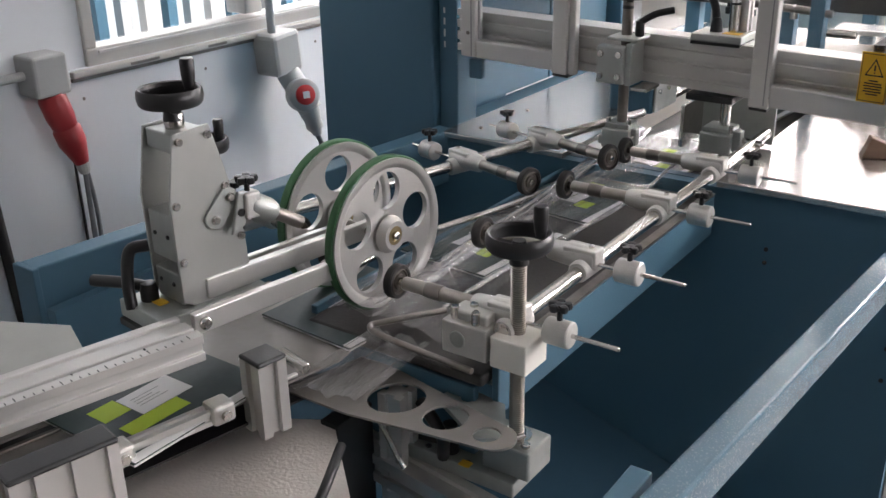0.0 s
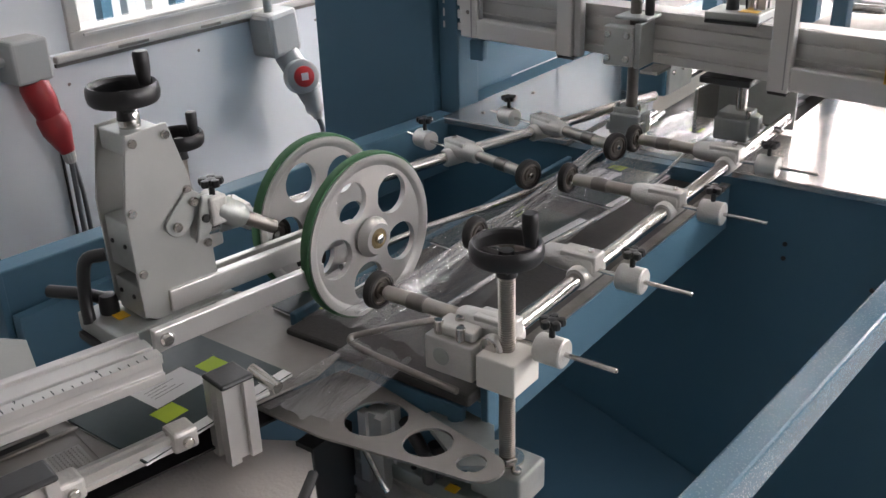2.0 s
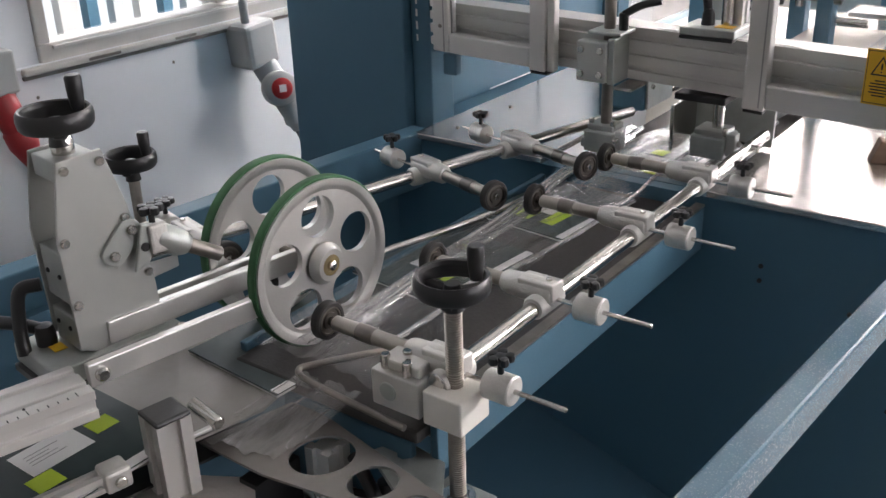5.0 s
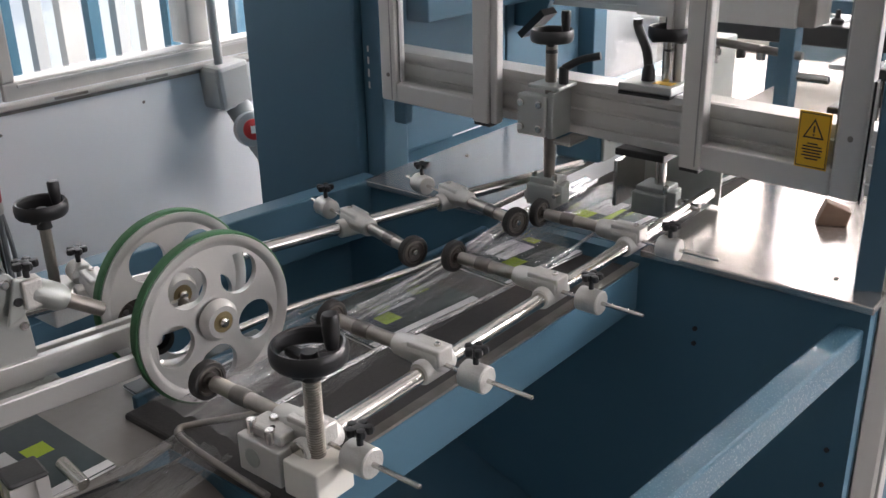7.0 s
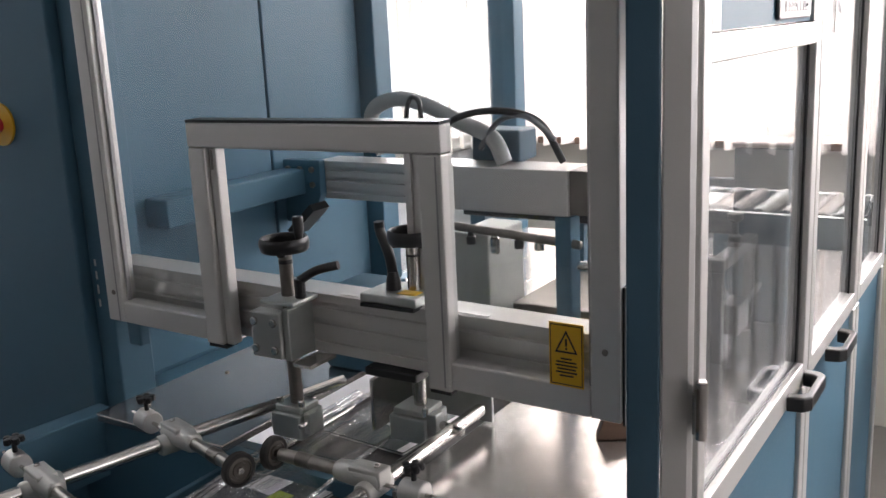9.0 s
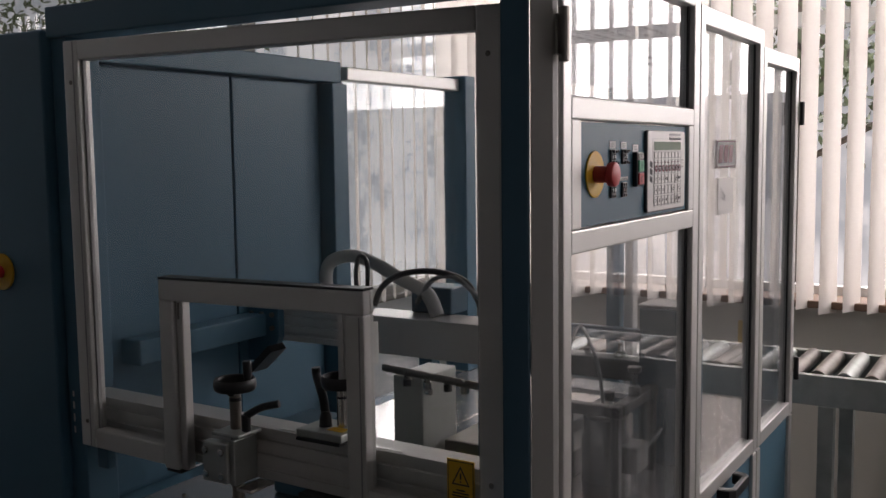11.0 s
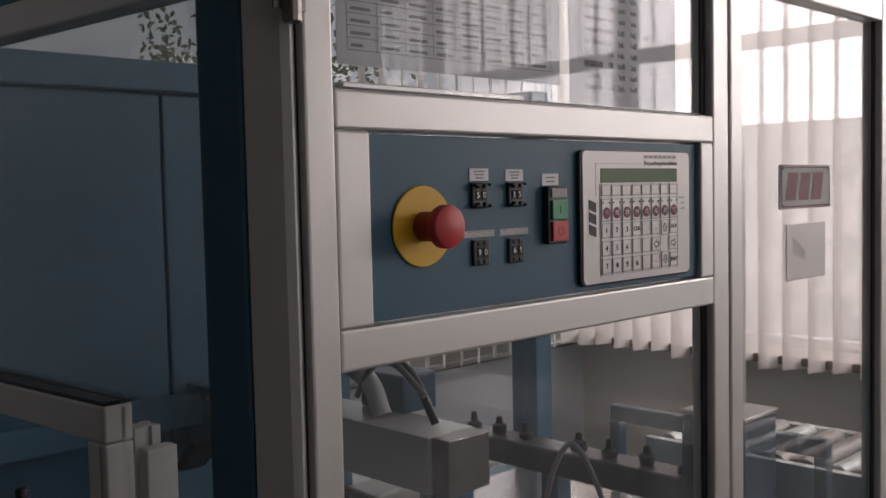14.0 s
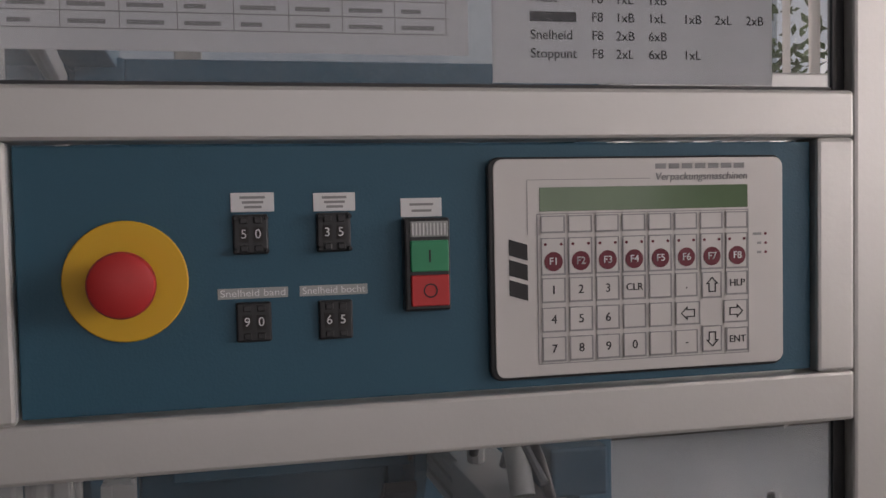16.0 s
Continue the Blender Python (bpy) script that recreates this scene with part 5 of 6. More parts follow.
inner = [(-0.0018, -0.0038), (0.0018, -0.0038), (0.0018, 0.0012), (0.0029, 0.0012), (0.0, 0.0041), (-0.0029, 0.0012), (-0.0018, 0.0012)]
for y, z, turn in ((KY[6], 1.5215, 0), (KY[5] + 0.001, 1.5045, 90), (KY[7] - 0.001, 1.5045, 270), (KY[6], 1.4878, 180)):
    t = key(y, z, "", 0.0135, 0.0165) if turn in (0, 180) else key(y, z, "", 0.0165, 0.0145)
    part("arrow", holed_plate(arrow, [inner], 0.0003), INK, t).matrix_basis = on_panel(y, z, KX + 0.0010) @ pose(0, 0, 0, 0, 0, turn)
for k in range(3):
    part("lamp_dot", rod((KX, 2.1585, 1.5525 - k * 0.0058), (KX + 0.0004, 2.1585, 1.5525 - k * 0.0058), 0.0009, 8), MAROON, kp)
    part("text_bar", box(KX + 0.0001, KX + 0.0003, 2.1525 - (0.003 if k == 0 else 0), 2.1555, 1.5517 - k * 0.0058, 1.5533 - k * 0.0058), GREY_INK, kp)

# ---- papers behind the upper pane, plates on the middle door ----
QX = DX - 0.0195
for y0, y1, z0, lab in ((1.700, 1.972, 1.664, "printed paper table behind the clear pane"), (1.987, 2.176, 1.648, "printed paper list behind the clear pane")):
    sh = based("paper_sheet", lab, "paper", QX, y0, z0, "papers behind the pane")
    part("sheet", box(QX - 0.0006, QX, y0, y1, z0, 1.815), SHEET, sh)
    if y0 < 1.9:
        for k in range(14):
            z = z0 + 0.012 + k * 0.0095
            part("rule", box(QX + 0.0001, QX + 0.0003, y0 + 0.01, y1 - 0.012, z - 0.0003, z + 0.0003), GREY_INK, sh)
            for c in range(8):
                part("text_bar", box(QX + 0.0001, QX + 0.0003, y0 + 0.014 + c * 0.031, y0 + 0.014 + c * 0.031 + (0.02 if (c * 7 + k * 3) % 4 else 0.012), z + 0.0025, z + 0.005), GREY_INK, sh)
        for c in range(9):
            part("rule", box(QX + 0.0001, QX + 0.0003, y0 + 0.01 + c * 0.031, y0 + 0.0105 + c * 0.031, z0 + 0.012, z0 + 0.136), GREY_INK, sh)
    else:
        LM = Matrix.Translation((QX + 0.0002, 0, 0)) @ FACE_X
        columns = (0.024, 0.064, 0.080, 0.102, 0.126, 0.148, 0.170)
        for k, row in enumerate((("Stoppunt", "F8", "2xL", "6xB", "1xL"), ("Snelheid", "F8", "2xB", "6xB"), ("", "F8", "1xB", "1xL", "1xB", "2xL", "2xB"), ("Phase", "F8", "1xL", "1xB"),
                                 ("StartKoera", "F8", "2xL", "1xB"), ("VacuumKoe", "F8", "1xB", "1xL", "1xB", "1xL", "B"))):
            zz = z0 + 0.018 + k * 0.0113
            if k == 2:
                part("text_bar", box(QX + 0.0001, QX + 0.0003, y0 + 0.024, y0 + 0.054, zz - 0.003, zz + 0.003), INK, sh)
            for c, word in zip(columns, row):
                if word:
                    text_mesh("print", word, 0.0082, LM @ pose(y0 + c, zz, 0), INK, sh, align="LEFT")
        for k in range(6, 12):
            zz = z0 + 0.018 + k * 0.0113
            for a, c in ((0.024, 0.058 - 0.006 * (k % 3)), (0.066, 0.074), (0.082, 0.094), (0.104, 0.114)):
                part("text_bar", box(QX + 0.0001, QX + 0.0003, y0 + a, y0 + c, zz - 0.002, zz + 0.002), GREY_INK, sh)
np_ = based("nameplate", "white plastic nameplate with a maroon maker's mark", "nameplate", DX, 2.475, 1.53)
NX = DX - 0.013
part("plate", box(NX, NX + 0.003, 2.404, 2.552, 1.532, 1.589), THIN_PLATE, np_, bevel=0.001)
for y0, y1, z0, z1 in ((2.407, 2.549, 1.585, 1.587), (2.407, 2.549, 1.534, 1.536), (2.407, 2.409, 1.536, 1.585), (2.547, 2.549, 1.536, 1.585)):
    part("border", box(NX + 0.0031, NX + 0.0035, y0, y1, z0, z1), MAROON, np_)
big = [[(a, 0), (a + 0.028, 0), (a + 0.036, 0.036), (a + 0.008, 0.036)] for a in (0, 0.037, 0.074)]
for shape in big:
    o = part("maker_mark", outline(shape, 0.0004, "x", NX + 0.0031), MAROON, np_)
    o.matrix_parent_inverse = np_.matrix_basis.inverted()
    o.matrix_basis = Matrix.Translation((0, 2.418, 1.543))
for y in (2.41, 2.546):
    for z in (1.537, 1.584):
        part("rivet", rod((NX + 0.003, y, z), (NX + 0.0045, y, z), 0.0022, 10), STEEL, np_)
pl = based("data_plate", "small engraved metal data plate on the clear door", "data plate", DX, 2.48, 1.44)
part("plate", box(NX, NX + 0.002, 2.424, 2.538, 1.438, 1.512), KEYPAD, pl, bevel=0.001)
for k in range(6):
    part("engraved_line", outline([(2.44, 1.495 - k * 0.004), (2.475, 1.475 - k * 0.002), (2.475, 1.4742 - k * 0.002), (2.44, 1.494 - k * 0.004)], 0.0003, "x", NX + 0.0021), GREY_INK, pl)

# ---- inside the enclosure ----
def wide_section(w, h):
    pts = [(-w / 2, -h / 2)]
    for z in (-0.28, 0.02, 0.30):
        pts += [(-w / 2, h * z - 0.004), (-w / 2 + 0.007, h * z - 0.004), (-w / 2 + 0.007, h * z + 0.004), (-w / 2, h * z + 0.004)]
    pts += [(-w / 2, h / 2), (w / 2, h / 2), (w / 2, -h / 2)]
    return pts


fb1 = thing("front_beam", "slotted aluminium cross beam behind the hatch", "beam", HATCH)
settle(part("beam", profile_bar([(-u, v) for u, v in wide_section(0.055, 0.082)], (-0.30, 0.052, 1.094), (0.60, 0.052, 1.094)), ALU, fb1, bevel=0.001))
settle(part("measuring_strip", box(0.17, 0.40, 0.03, 0.04, 1.1352, 1.1360), ALU_RAW, fb1))

sc = thing("spindle_carriage", "cast carriage plate with spindle clamp on the cross beam", "carriage", pose(-0.757, 1.62, 1.067))
part("front_plate", box(-0.036, 0.018, -0.016, 0.006, -0.034, 0.034), TOWER, sc, bevel=0.003)
part("side_block", box(0.018, 0.030, -0.010, 0.045, -0.036, 0.040), ZINC, sc, bevel=0.002)
part("top_bracket", box(-0.02, 0.040, -0.010, 0.075, 0.044, 0.050), ZINC, sc, bevel=0.002)
part("lip", box(0.03, 0.062, -0.008, 0.05, -0.044, -0.038), STEEL, sc, bevel=0.001)
for x in (-0.027, 0.008):
    for z in (-0.02, 0.02):
        part("bolt", rod((x, -0.016, z), (x, -0.021, z), 0.0065, 8), STEEL, sc)
part("lever_hub", rod((0.03, 0.02, 0.05), (0.03, 0.02, 0.078), 0.008, 12), BLACK, sc)
part("lock_lever", tube([(0.03, 0.02, 0.075), (0.055, 0.03, 0.09), (0.085, 0.04, 0.098)], 0.0065, 10), BLACK, sc, "black locking lever", smooth=True)
part("spindle", rod((0.003, 0.025, -0.115), (0.003, 0.025, 0.12), 0.0098, 16), STEEL_DARK, sc, smooth=True)
part("foot_block", box(-0.026, 0.030, -0.002, 0.05, -0.160, -0.122), ZINC, sc, "grey foot block with two bolts", bevel=0.003)
part("foot_cap", box(-0.022, 0.026, 0.004, 0.046, -0.122, -0.112), ZINC, sc, bevel=0.002)
part("foot_lug", box(-0.038, -0.0265, 0.010, 0.038, -0.158, -0.140), ZINC, sc, bevel=0.002)
part("foot_lug", box(0.0305, 0.042, 0.004, 0.020, -0.150, -0.118), ZINC, sc, bevel=0.002)
part("lug_screw", rod((0.036, 0.004, -0.132), (0.036, -0.012, -0.132), 0.004, 8), STEEL, sc)
for x in (-0.018, 0.022):
    part("foot_bolt", rod((x, 0.012, -0.118), (x, 0.012, -0.103), 0.005, 10), STEEL, sc)
hand_wheel(-0.754, 1.645, 1.192, 0.035, yaw=30, label="black plastic hand wheel on the front spindle carriage")

sd = thing("spindle_carriage", "second spindle carriage behind the cross beam", "carriage", pose(-0.59, 1.72, 1.067))
part("top_plate", box(-0.052, 0.040, -0.055, 0.02, 0.047, 0.060), ZINC, sd, bevel=0.002)
part("black_pad", box(-0.05, 0.038, -0.058, 0.018, 0.042, 0.047), BLACK, sd)
part("lower_plate", box(-0.052, 0.035, -0.055, 0.02, -0.06, -0.048), BLACK, sd, bevel=0.002)
part("lever_hub", lathe([(0, 0.06), (0.011, 0.06), (0.010, 0.075), (0.007, 0.085), (0, 0.086)], pose(-0.018, -0.02, 0), 14), BLACK, sd, smooth=True)
part("lock_lever", tube([(-0.018, -0.02, 0.075), (-0.026, -0.015, 0.105), (-0.05, 0.0, 0.135), (-0.052, 0.0, 0.15)], 0.0075, 10), BLACK, sd, "black locking lever", smooth=True)
part("spindle", rod((0.01, -0.01, -0.11), (0.01, -0.01, 0.13), 0.0098, 16), STEEL, sd, smooth=True)
part("foot_block", box(-0.026, 0.034, -0.04, 0.022, -0.158, -0.120), ZINC, sd, "grey foot block with two bolts", bevel=0.003)
part("foot_lug", box(0.0345, 0.050, -0.034, -0.014, -0.150, -0.112), ZINC, sd, bevel=0.002)
part("foot_cap", box(-0.022, 0.030, -0.034, 0.016, -0.120, -0.111), ZINC, sd, bevel=0.002)
part("foot_screw", rod((0.05, -0.02, -0.13), (0.09, -0.03, -0.13), 0.006, 10), STEEL, sd)
part("foot_screw", rod((0.03, -0.03, -0.118), (0.03, -0.03, -0.104), 0.005, 8), STEEL, sd)
part("sticker", box(0.0, 0.03, -0.04, -0.02, 0.0602, 0.061), YELLOW, sd)
hand_wheel(-0.58, 1.71, 1.203, 0.034, yaw=75, label="black plastic hand wheel on the rear spindle carriage")

gs = based("guard_sheet", "bent grey steel guard sheet over the film", "guard", -0.64, 1.8, 0.9)
part("sheet", box(-0.66, -0.515, 1.80, 1.806, 0.905, 1.02), ZINC, gs, bevel=0.001)
part("sheet", box(-0.662, -0.655, 1.70, 1.80, 0.905, 0.985), STEEL, gs, bevel=0.001)

sd_post = based("guide_upright", "upright slotted aluminium guide behind the hatch", "upright", -0.572, 1.725, 1.128)
ub = based("upper_beam", "aluminium box beam with bolted blue end plate", "beam", -0.8, 2.15, 1.15)
part("beam", profile_bar([(-u, v) for u, v in wide_section(0.07, 0.075)], (-1.08, 2.165, 1.192), (-0.86, 2.165, 1.192)), ALU, ub, bevel=0.001)
part("beam_cover", box(-0.86, -0.535, 2.12, 2.21, 1.152, 1.232), ALU, ub, bevel=0.002)
part("end_cap", box(-0.534, -0.50, 2.125, 2.205, 1.155, 1.232), STEEL_DARK, ub, bevel=0.002)
part("end_plate", outline([(-1.155, 1.232), (-1.062, 1.232), (-1.062, 1.165), (-1.085, 1.105), (-1.155, 1.105)], 0.02, "y", 2.11), BLUE, ub, "bolted blue gusset plate", bevel=0.002)
for x in (-1.14, -1.11, -1.08):
    for z in (1.214, 1.184):
        part("bolt", rod((x, 2.111, z), (x, 2.104, z), 0.006, 8), STEEL_DARK, ub)
part("blue_arm", box(-1.155, -1.10, 1.75, 2.12, 1.165, 1.215), BLUE, ub, bevel=0.003)
part("black_pad", outline([(-1.112, 1.100), (-1.100, 1.090), (-1.042, 1.142), (-1.052, 1.154)], 0.05, "y", 2.06), BLACK, ub, "slanted black stop pad")
part("upright", profile_bar(slotted(0.03, 0.03, 1, 0.35, 0.16), (-0.572, 1.725, 1.128), (-0.572, 1.725, 1.318), (0, 1, 0)), ALU, sd_post)
part("upright_cap", box(-0.55, -0.53, 1.71, 1.745, 1.23, 1.30), CAST, sd_post, bevel=0.002)
part("blue_leg", box(-0.565, -0.535, 2.13, 2.17, 0.90, 1.15), BLUE, ub, bevel=0.002)
part("knob_rod", rod((-0.53, 2.15, 1.06), (-0.47, 2.15, 1.06), 0.009, 14), STEEL, ub)
part("guide_shaft", rod((-0.80, 2.14, 1.118), (-0.52, 2.14, 1.10), 0.008, 14), STEEL_DARK, ub)
for k, x in enumerate((-0.74, -0.69, -0.64, -0.60)):
    part("air_fitting", lathe([(0, 0), (0.009, 0), (0.009, 0.014), (0.006, 0.016), (0.006, 0.028), (0, 0.028)], pose(x, 2.14, 1.085), 12), STEEL if k % 2 else BLACK, ub)

mt = based("drive_motor", "blue gear motor box on the steel table", "motor", -0.85, 1.93, 0.9)
part("housing", box(-0.905, -0.805, 1.90, 2.02, 0.9005, 1.045), BLUE, mt, bevel=0.006)
part("end_plate", box(-0.8045, -0.797, 1.903, 2.017, 0.905, 1.040), ZINC, mt, "bolted zinc end plate", bevel=0.003)
for y in (1.915, 1.96, 2.005):
    for z in (0.95, 1.028):
        part("bolt", rod((-0.797, y, z), (-0.791, y, z), 0.005, 8), STEEL, mt)
cd = based("switch_box", "pale grey control box beside the sealing bar", "box", -0.74, 2.2, 0.9)
part("housing", box(-0.79, -0.715, 2.16, 2.30, 0.9005, 1.10), GREYPAINT, cd, bevel=0.004)
part("hinge_pin", rod((-0.712, 2.17, 1.07), (-0.700, 2.17, 1.07), 0.009, 12), STEEL, cd)
sealer = based("sealing_bench", "dark outfeed bench with steel edge and shafts", "bench", -0.62, 2.35, 0.9)
part("bench", box(-0.70, -0.42, 2.22, 2.62, 0.9005, 0.955), STEEL_DARK, sealer, bevel=0.003)
part("sealing_jaw", box(-1.05, -0.38, 2.63, 2.70, 1.025, 1.075), BLACK, sealer, "heavy black sealing jaw", bevel=0.006)
for x in (-1.02, -0.76, -0.42):
    part("jaw_leg", box(x - 0.02, x + 0.02, 2.65, 2.69, 0.9005, 1.025), BLUE, sealer)
for k, x in enumerate((-0.97, -0.90, -0.83, -0.70, -0.63, -0.55, -0.47)):
    part("jaw_clamp", lathe([(0, 1.0755), (0.016 - 0.002 * (k % 3), 1.0755), (0.015, 1.086 + 0.006 * (k % 2)), (0.007, 1.090 + 0.006 * (k % 2)), (0.006, 1.108), (0, 1.110)], pose(x, 2.665, 0), 10), RUBBER, sealer, smooth=True)
part("chain_guard", box(-0.50, -0.47, 2.25, 2.62, 0.956, 0.985), BLACK, sealer, bevel=0.004)
for y in (2.30, 2.42, 2.54):
    part("clamp_post", lathe([(0, 0.956), (0.010, 0.956), (0.010, 1.0), (0.014, 1.004), (0.014, 1.018), (0, 1.022)], pose(-0.45, y, 0), 12), BLACK, sealer, smooth=True)
fr = based("chain_drive", "black steel chain drive stand with clamps", "drive", -0.45, 2.36, 0.9)
for x, y in ((-0.40, 2.20), (-0.30, 2.20), (-0.30, 2.40)):
    part("post", box(x - 0.009, x + 0.009, y - 0.009, y + 0.009, 0.9005, 1.06), BLACK, fr, bevel=0.002)
part("cross_bar", box(-0.412, -0.288, 2.188, 2.212, 1.0605, 1.082), BLACK, fr, bevel=0.003)
part("cross_bar", box(-0.312, -0.288, 2.2125, 2.412, 1.0605, 1.082), BLACK, fr, bevel=0.003)
part("clamp", lathe([(0, 1.0825), (0.012, 1.0825), (0.012, 1.10), (0.006, 1.104), (0.006, 1.125), (0.014, 1.13), (0.014, 1.14), (0, 1.142)], pose(-0.30, 2.30, 0), 12), BLACK, fr, smooth=True)
part("cable", tube([(-0.40, 2.20, 1.07), (-0.41, 2.22, 1.16), (-0.40, 2.26, 1.22), (-0.38, 2.30, 1.14), (-0.37, 2.31, 1.05)], 0.004, 8), CABLE, fr, smooth=True)
gear = based("lower_motor", "black gear motor with cables under the outfeed", "motor", -0.36, 2.3, 0.9)
part("body", lathe([(0, 0.9005), (0.05, 0.9005), (0.05, 0.99), (0.042, 1.0), (0.042, 1.03), (0.03, 1.035), (0, 1.035)], pose(-0.36, 2.30, 0), 24), BLACK, gear, smooth=True)
part("fan_cover", lathe([(0.02, 1.035), (0.045, 1.036), (0.047, 1.05), (0.03, 1.056), (0, 1.057)], pose(-0.36, 2.30, 0), 20), STEEL, gear, smooth=True)
part("terminal_box", box(-0.33, -0.28, 2.26, 2.33, 0.93, 0.985), BLACK, gear, bevel=0.004)
part("cable", tube([(-0.30, 2.33, 0.95), (-0.28, 2.40, 0.99), (-0.33, 2.46, 0.93), (-0.40, 2.5, 0.92)], 0.005, 8), CABLE, gear, smooth=True)
tw = based("sensor_tower", "tall dark blue sensor column with a yellow tag", "column", -0.3, 2.5, 0.9)
part("column", box(-0.345, -0.245, 2.446, 2.54, 0.9005, 1.235), BLUE_DARK, tw, bevel=0.004)
part("lid", box(-0.347, -0.243, 2.444, 2.542, 1.236, 1.243), ALU, tw, bevel=0.002)
gt = based("end_arch", "dark steel arch over the outfeed belt", "arch", -0.6, 2.86, 0.9)
part("arch_leg", box(-0.87, -0.845, 3.0, 3.025, 0.9005, 1.045), BLUE_DARK, gt)
part("arch_leg", box(-0.40, -0.375, 3.0, 3.025, 0.9005, 1.045), BLUE_DARK, gt)
part("arch_top", box(-0.87, -0.375, 3.0, 3.025, 1.045, 1.08), BLUE_DARK, gt, bevel=0.003)
pk = based("wrapped_packs", "shiny film-wrapped packs on the outfeed", "packages", -0.5, 2.78, 0.956)
part("pack", box(-0.66, -0.46, 2.72, 2.83, 0.9565, 0.972), FILM, pk, bevel=0.004)
part("pack_paper", box(-0.655, -0.465, 2.725, 2.825, 0.9575, 0.969), PAPER, pk)

hs = based("air_hoses", "grey ribbed energy chain and black air hoses", "hoses", -0.8, 2.2, 1.23)
part("ribbed_hose", tube([(-0.97, 2.20, 1.24), (-0.995, 2.20, 1.28), (-0.985, 2.20, 1.325), (-0.93, 2.20, 1.345), (-0.86, 2.19, 1.335), (-0.77, 2.17, 1.305), (-0.70, 2.16, 1.28), (-0.675, 2.16, 1.235)], 0.015, 12), GREY_PLASTIC, hs, "grey ribbed hose", smooth=True)
part("hose", tube([(-0.90, 2.19, 1.25), (-0.89, 2.17, 1.31), (-0.865, 2.15, 1.35), (-0.845, 2.15, 1.34), (-0.845, 2.15, 1.27)], 0.005, 8), BLACK, hs, smooth=True)
part("hose", tube([(-0.82, 2.14, 1.25), (-0.80, 2.14, 1.29), (-0.75, 2.14, 1.32), (-0.67, 2.14, 1.33), (-0.60, 2.15, 1.31), (-0.56, 2.16, 1.24)], 0.0065, 10), BLACK, hs, smooth=True)
part("hose", tube([(-0.72, 2.15, 1.26), (-0.68, 2.15, 1.31), (-0.62, 2.14, 1.32), (-0.57, 2.15, 1.28)], 0.005, 8), CABLE, hs, smooth=True)
part("fitting", rod((-0.845, 2.15, 1.232), (-0.845, 2.15, 1.285), 0.012, 10), GREY_PLASTIC, hs)
part("valve_block", box(-0.76, -0.66, 2.19, 2.26, 1.2325, 1.29), BLUE_DARK, hs, bevel=0.004)

# ---- wall sockets ----
wx = XL + 0.003
sk = based("wall_socket", "white plastic wall socket box with grey plug and red cap", "socket", XL, 1.81, 0.91)
part("conduit", rod((wx + 0.05, 1.765, 1.02), (wx + 0.05, 1.745, 1.6), 0.011, 12), GREY_PLASTIC, sk, "grey cable conduit", smooth=True)
part("housing", box(wx, wx + 0.085, 1.735, 1.835, 0.93, 1.04, Matrix.Translation((0, 1.785, 0.985)) @ pose(0, 0, 0, 5) @ Matrix.Translation((0, -1.785, -0.985))), GREY_PLASTIC, sk, bevel=0.012)
part("socket_tube", rod((wx + 0.06, 1.80, 0.93), (wx + 0.11, 1.825, 0.83), 0.032, 20), GREY_PLASTIC, sk, smooth=True)
part("socket_ring", lathe([(0, 0), (0.042, 0), (0.044, 0.006), (0.042, 0.03), (0.036, 0.034), (0, 0.034)], look((wx + 0.10, 1.80, 0.875), (1.0, 0.5, 1.5)) @ pose(0, 0, 0, 180), 28), GREY_PLASTIC, sk, smooth=True)
part("red_cap", lathe([(0, 0.034), (0.026, 0.034), (0.026, 0.040), (0.022, 0.043), (0, 0.043)], look((wx + 0.10, 1.80, 0.875), (1.0, 0.5, 1.5)) @ pose(0, 0, 0, 180), 24), RED, sk, "red plastic cap", smooth=True)
part("cap_label", box(-0.009, 0.009, -0.009, 0.009, 0.0432, 0.0440, look((wx + 0.10, 1.80, 0.875), (1.0, 0.5, 1.5)) @ pose(0, 0, 0, 180)), PAPER, sk)
part("plug", lathe([(0, 0), (0.026, 0), (0.028, 0.02), (0.022, 0.05), (0.024, 0.055), (0.024, 0.065), (0.016, 0.075), (0.012, 0.09), (0, 0.09)], frame_to((wx + 0.10, 1.825, 0.84), (wx + 0.10, 1.86, 0.74))[0], 18), GREY_PLASTIC, sk, "grey plug", smooth=True)
part("cable", tube([(wx + 0.10, 1.855, 0.755), (wx + 0.10, 1.87, 0.70), (wx + 0.08, 1.87, 0.55), (wx + 0.07, 1.86, 0.3)], 0.007, 8), CABLE, sk, smooth=True)
sk.matrix_basis = pose(0, 0.032, -0.038) @ sk.matrix_basis
rd = based("red_plug_socket", "grey wall box with a red industrial plug", "socket", XL, 1.14, 0.95)
part("housing", box(wx, wx + 0.07, 1.105, 1.185, 0.975, 1.06), GREY_PLASTIC, rd, bevel=0.006)
part("plug_body", lathe([(0, 0), (0.026, 0), (0.03, 0.01), (0.03, 0.05), (0.026, 0.075), (0.030, 0.08), (0.030, 0.11), (0.024, 0.13), (0.015, 0.16), (0, 0.16)], frame_to((wx + 0.045, 1.148, 0.975), (wx + 0.06, 1.185, 0.825))[0], 20), RED_DARK, rd, "dark red industrial plug", smooth=True)
part("gland", lathe([(0, 0), (0.014, 0), (0.014, 0.02), (0.010, 0.03), (0, 0.03)], frame_to((wx + 0.06, 1.186, 0.825), (wx + 0.06, 1.19, 0.79))[0], 14), GREY_PLASTIC, rd)
